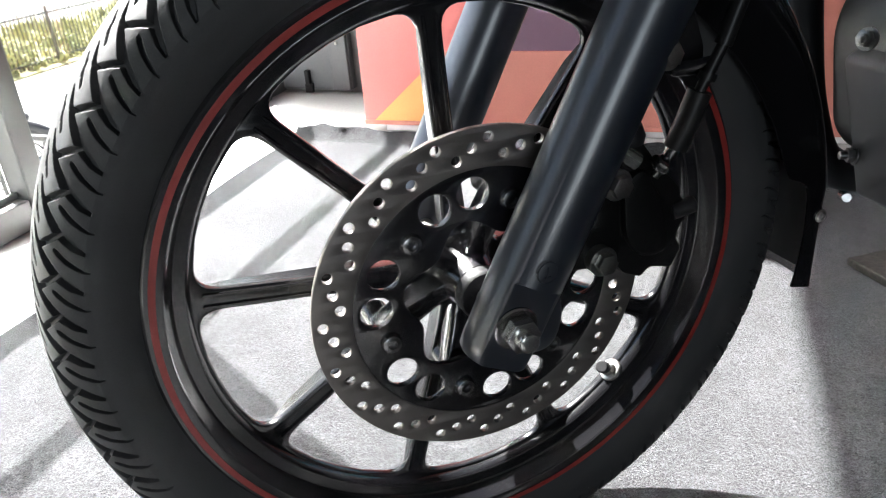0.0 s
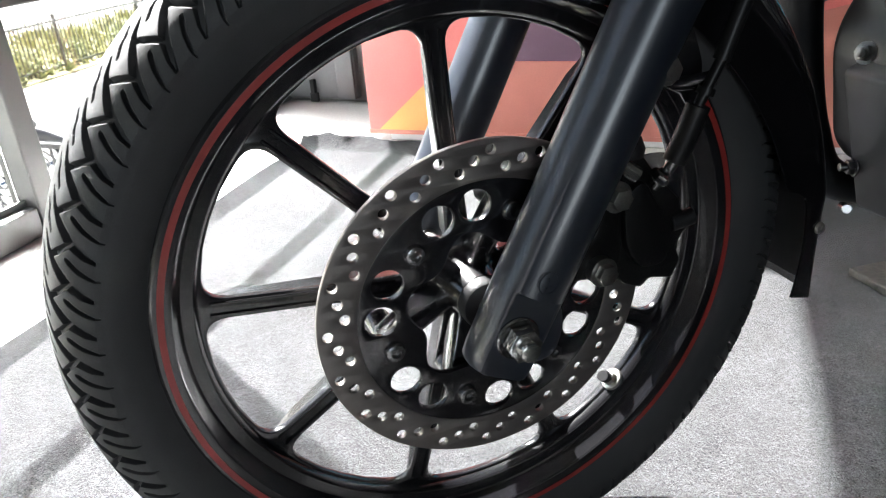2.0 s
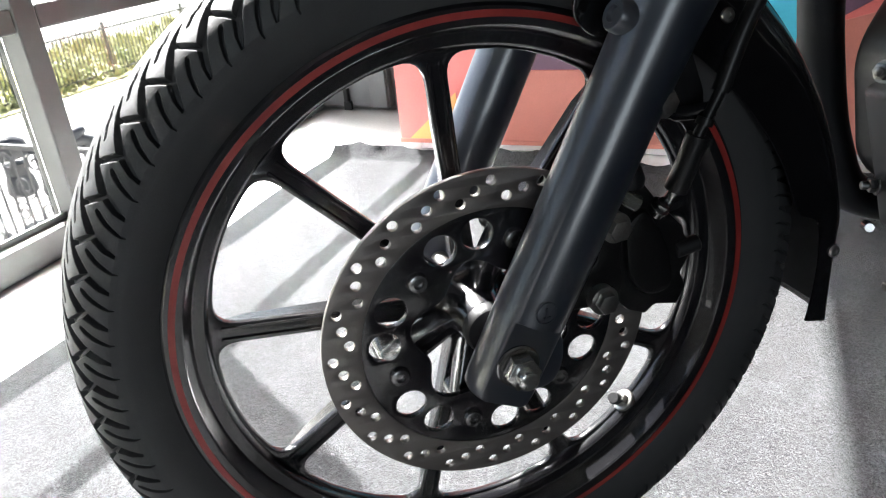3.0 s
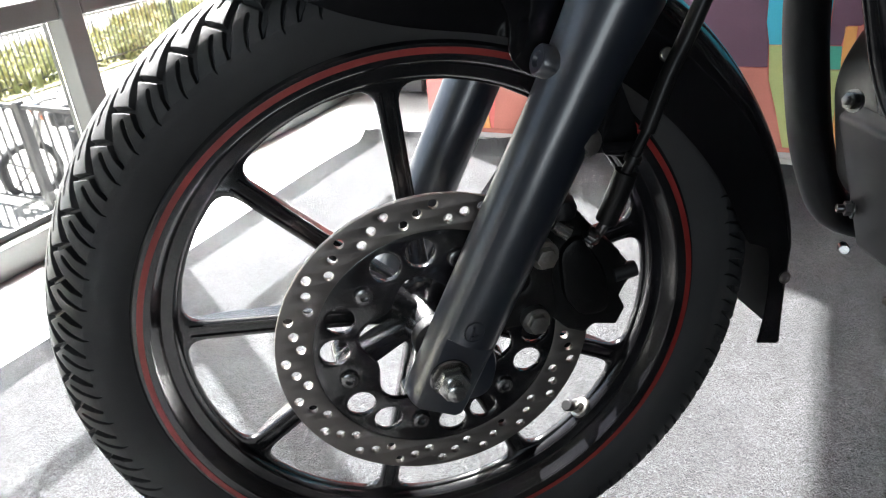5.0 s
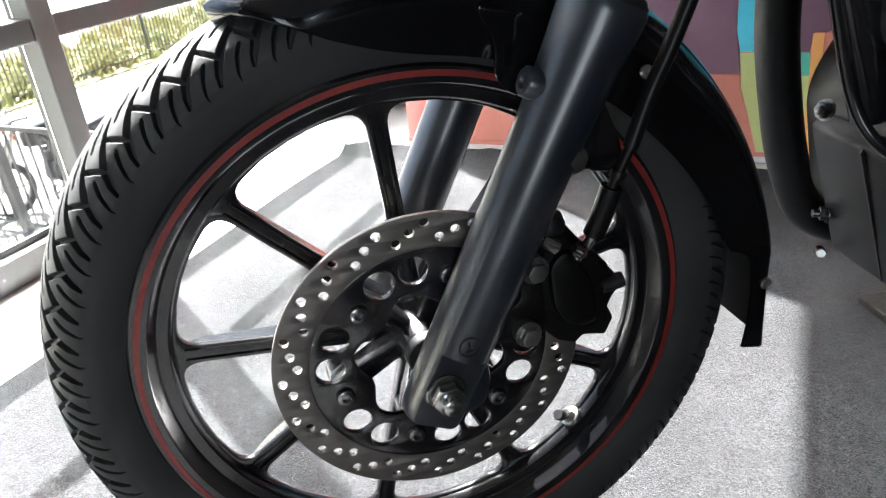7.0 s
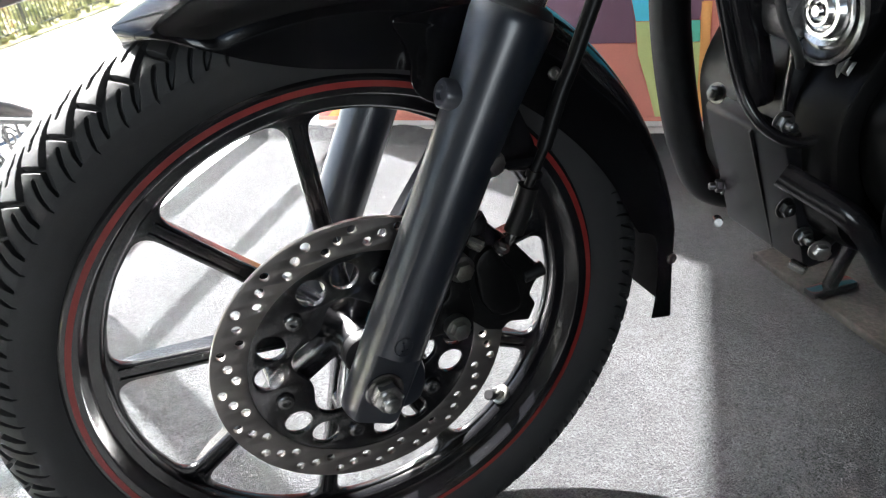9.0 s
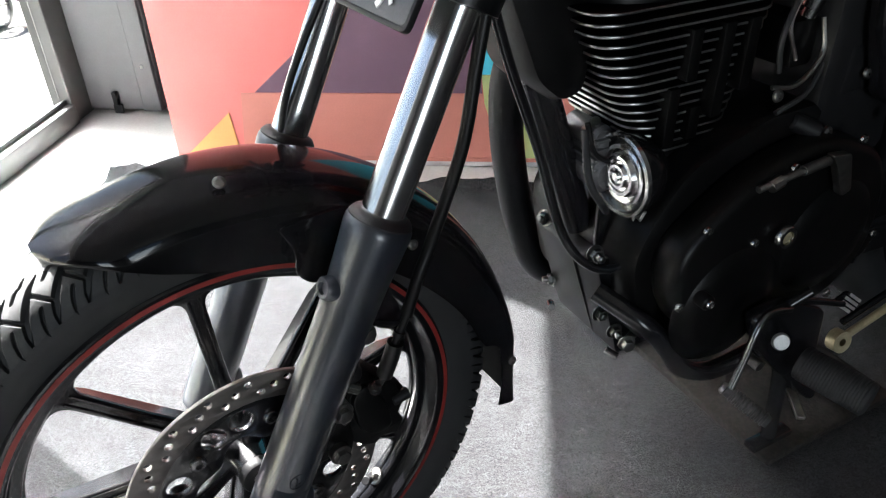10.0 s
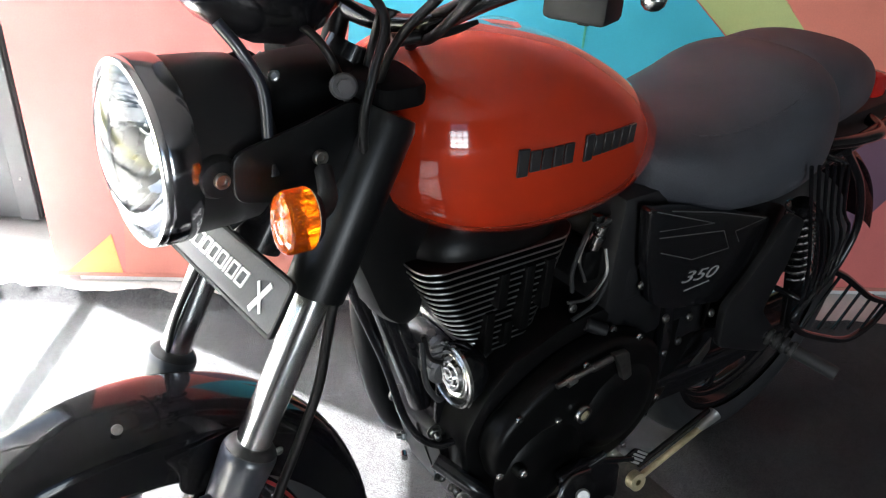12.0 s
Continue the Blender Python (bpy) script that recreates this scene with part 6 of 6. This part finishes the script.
def weeds(name, d0, d1, s0, s1, count, h0, h1, mat, label):
    verts, faces = [], []
    for _ in range(count):
        d, s = rng.uniform(d0, d1), rng.uniform(s0, s1)
        if noise.noise((d * 0.8, s * 0.8, 4)) < -0.25:
            continue
        a, lean = rng.uniform(0, 6.28), rng.uniform(0.05, 0.35)
        h, w = rng.uniform(h0, h1) * (0.7 + 0.5 * noise.noise((d * 0.5, s * 0.5, 9))), rng.uniform(0.012, 0.045)
        c, q = math.cos(a), math.sin(a)
        n = len(verts)
        for u, ww in ((0, w), (0.55, w * 0.8), (1.0, 0.003)):
            x, y, z = d + c * lean * u * u, s + q * lean * u * u, YZ + 0.03 + h * u
            for k in (-1, 1):
                verts.append(tuple(ROOM @ Vector((x - q * ww * k, y + c * ww * k, z))))
        faces += [(n, n + 1, n + 3, n + 2), (n + 2, n + 3, n + 5, n + 4)]
    me = bpy.data.meshes.new(name)
    me.from_pydata(verts, [], faces)
    ob = mesh_part(name, me, mat, None, "", 0)
    return tagged(ob, label, "weeds", kind="stuff")


weeds("weeds", -14.2, -10.6, 3, 24, 9000, 0.15, 0.45, GREENLEAF, "patchy green weeds along the fence")
weeds("dry_grass", -14.4, -10.9, 3, 24, 7000, 0.2, 0.6, DRYLEAF, "dry straw grass along the fence")


def bush(d, s, h):
    ob = thing("bush", "leafy green bush beside the fence", "bush", group="bushes by the fence")
    ob.location = in_room(d, s, YZ)
    verts, faces = [], []
    for _ in range(420):
        v = Vector((rng.gauss(0, 1), rng.gauss(0, 1), rng.gauss(0, 1))).normalized() * rng.uniform(0.45, 1.0)
        p = in_room(d + v.x * h * 0.9, s + v.y * h * 1.1, YZ + h * 0.55 + v.z * h * 0.5)
        t = Vector((rng.gauss(0, 1), rng.gauss(0, 1), rng.gauss(0, 1))).normalized()
        b = t.orthogonal().normalized()
        k = rng.uniform(0.03, 0.07)
        n = len(verts)
        verts += [tuple(p - t * k), tuple(p + b * k * 0.5), tuple(p + t * k), tuple(p - b * k * 0.5)]
        faces.append((n, n + 1, n + 2, n + 3))
    me = bpy.data.meshes.new("crown")
    me.from_pydata(verts, [], faces)
    mesh_part("crown", me, GREENLEAF, ob, "", 0)
    for k in range(4):
        a = k * 1.6
        part("stem", tube([in_room(d, s, YZ), in_room(d + 0.1 * math.cos(a), s + 0.1 * math.sin(a), YZ + h * 0.4), in_room(d + 0.3 * h * math.cos(a), s + 0.3 * h * math.sin(a), YZ + h * 0.8)], 0.012, 6, 3, 0.004), DRYLEAF, ob)


for d, s, h in ((-11.3, 8.4, 0.5), (-11.1, 10.2, 0.6), (-11.4, 12.0, 0.45), (-11.0, 13.4, 0.6), (-11.5, 6.6, 0.5), (-11.2, 15.2, 0.5)):
    bush(d, s, h)


def fence(name, label, d, s0, s1, height, gap, r, mat, z0=YZ, every=2.4):
    ob = thing(name, label, "fence")
    ob.location = in_room(d, s0, z0)
    n = int((s1 - s0) / gap)
    base = part("picket", box(-r, r, -r, r, 0.0, height, 0.002, 1), mat, ob)
    base.matrix_parent_inverse = Matrix.Identity(4)
    turn = ROOM.to_3x3().to_4x4()
    for i in range(n + 1):
        o = base if i == 0 else new("picket", base.data)
        o.parent = ob
        o.matrix_basis = Matrix.Translation(in_room(d, s0 + i * gap, z0) - ob.location) @ turn
    for z in (height * 0.12, height * 0.92):
        room_part("rail", box(d - r * 1.3, d + r * 1.3, s0, s1, z0 + z - 0.018, z0 + z + 0.018, 0.003, 1), mat, ob)
    for i in range(int((s1 - s0) / every) + 1):
        room_part("post", box(d - 0.03, d + 0.03, s0 + i * every - 0.03, s0 + i * every + 0.03, z0, z0 + height + 0.05, 0.004, 1), mat, ob)
    return ob


fence("picket_fence", "grey steel picket fence behind the weeds", -10.75, 4.0, 24.0, 1.05, 0.10, 0.011, FENCE)


# railing of the ramp, square to the windows, with scrollwork in its near panels
def ramp_railing(s0, d0, d1, top):
    ob = thing("ramp_railing", "dark steel ramp railing with scrollwork panels", "railing", in_room(d0, s0, YZ))
    for z0, z1 in ((top - 0.045, top), (YZ + 0.10, YZ + 0.13)):
        room_part("rail", box(d0, d1, s0 - 0.022, s0 + 0.022, z0, z1, 0.004, 1), RAIL, ob)
    for d in (d0, -5.48, -3.10, d1):
        room_part("post", box(d - 0.04, d + 0.04, s0 - 0.04, s0 + 0.04, YZ, top + 0.03, 0.005, 1), RAIL, ob)
    picket = box(-0.010, 0.010, -0.010, 0.010, YZ + 0.13, top - 0.045)
    shared = None
    for k in range(int((d1 - d0) / 0.15)):
        d = d0 + 0.15 * (k + 1)
        if shared is None:
            o = part("picket", picket, RAIL, ob, "", 0)
            shared = o.data
        else:
            o = new("picket", shared)
            o.parent = ob
        o.matrix_parent_inverse = ob.matrix_basis.inverted()
        o.matrix_basis = ROOM @ Matrix.Translation((d, s0, 0))
    for k in range(5):
        for z, r, way in ((top - 0.16, 0.10, 1), (top - 0.40, 0.13, -1), (top - 0.66, 0.11, 1)):
            c = d1 - 0.35 - 0.34 * k - 0.06 * way
            pts = []
            for q in range(22):
                a = way * (0.5 + q * 0.42)
                rr = r * (1 - q / 27)
                pts.append((c + rr * math.cos(a), s0 - 0.012, z + rr * math.sin(a)))
            room_part("scroll", tube(pts, 0.010, 6, 1), RAIL, ob, "", 40)
    return ob


ramp_railing(3.92, -8.6, -3.0, -1.05)

# parked motorcycles in the yard
CLOTH = material("parked_bike_grey", (0.06, 0.06, 0.065), 0.45, patch=0.2, patch_scale=6)


def parked(d, s, turn, paint, label):
    ob = thing("parked_motorcycle", label, "motorcycle", group="motorcycles parked in the yard")
    M = Matrix.Translation(in_room(d, s, YZ)) @ Matrix.Rotation(radians(turn), 4, "Z")
    ob.matrix_basis = M

    def add(name, bm, mat, lab="", under=ob):
        return part(name, apply(bm, M), mat, under, lab)

    for x in (-0.65, 0.65):
        w = add("wheel", apply(lathe([(0.25, -0.04), (0.30, -0.05), (0.32, -0.03), (0.325, 0), (0.32, 0.03), (0.30, 0.05), (0.25, 0.04)], 40, closed=True), Matrix.Translation((x, 0, 0.325)) @ Matrix.Rotation(radians(90), 4, "X")), RUBBER)
        for k in range(5):
            a = math.pi * 2 * k / 5
            add("spoke", rod((x, 0, 0.325), (x + 0.255 * math.cos(a), 0, 0.325 + 0.255 * math.sin(a)), 0.014, segs=8), STEEL, "", w)
    for y in (-0.08, 0.08):
        add("fork_leg", rod((-0.65, y, 0.325), (-0.38, y, 0.95), 0.022, segs=10), STEEL)
    add("fuel_tank", skin(spline_rows([(-0.32, 0.72, 0.86, 0.06, 0.79), (-0.25, 0.70, 0.93, 0.12, 0.80), (-0.05, 0.68, 0.96, 0.14, 0.80), (0.10, 0.70, 0.88, 0.09, 0.79)], 3), 24), paint)
    add("saddle", skin(spline_rows([(0.08, 0.70, 0.80, 0.09, 0.75), (0.25, 0.69, 0.80, 0.13, 0.74), (0.60, 0.72, 0.86, 0.11, 0.78), (0.74, 0.76, 0.84, 0.06, 0.80)], 3), 24), SEAT)
    add("engine_block", apply(lathe([(0, 0.0), (0.13, 0.01), (0.16, 0.05), (0.14, 0.2), (0.11, 0.24), (0.12, 0.36), (0.0, 0.38)], 20), Matrix.Translation((-0.05, 0, 0.28))), CLOTH)
    add("bar", tube([(-0.28, -0.36, 1.08), (-0.36, -0.2, 1.05), (-0.38, 0, 1.0), (-0.36, 0.2, 1.05), (-0.28, 0.36, 1.08)], 0.013, 8, 4), RAIL)
    add("headlamp", turned([(0, -0.1), (0.06, -0.09), (0.085, -0.03), (0.09, 0.0), (0.0, 0.015)], (-0.45, 0, 0.93), (-0.6, 0, 0.92), 20), CHROME)
    for y in (-0.2, 0.2):
        add("signal", turned([(0, -0.02), (0.03, -0.02), (0.035, 0.0), (0.02, 0.02), (0, 0.022)], (-0.42, y, 0.88), (-0.6, y, 0.88), 14), AMBER)
    add("rear_fender", tube([(0.30, 0, 0.62), (0.65, 0, 0.70), (0.98, 0, 0.50)], 0.07, 12, 5, flat=1.0), paint)
    add("silencer", rod((0.1, -0.15, 0.28), (0.85, -0.16, 0.36), 0.045, segs=14, bevel=0.01), CHROME)


parked(-5.75, 4.75, 30, CLOTH, "grey parked motorcycle behind the railing")
parked(-6.2, 10.4, 42, CLOTH, "grey parked motorcycle in the yard")
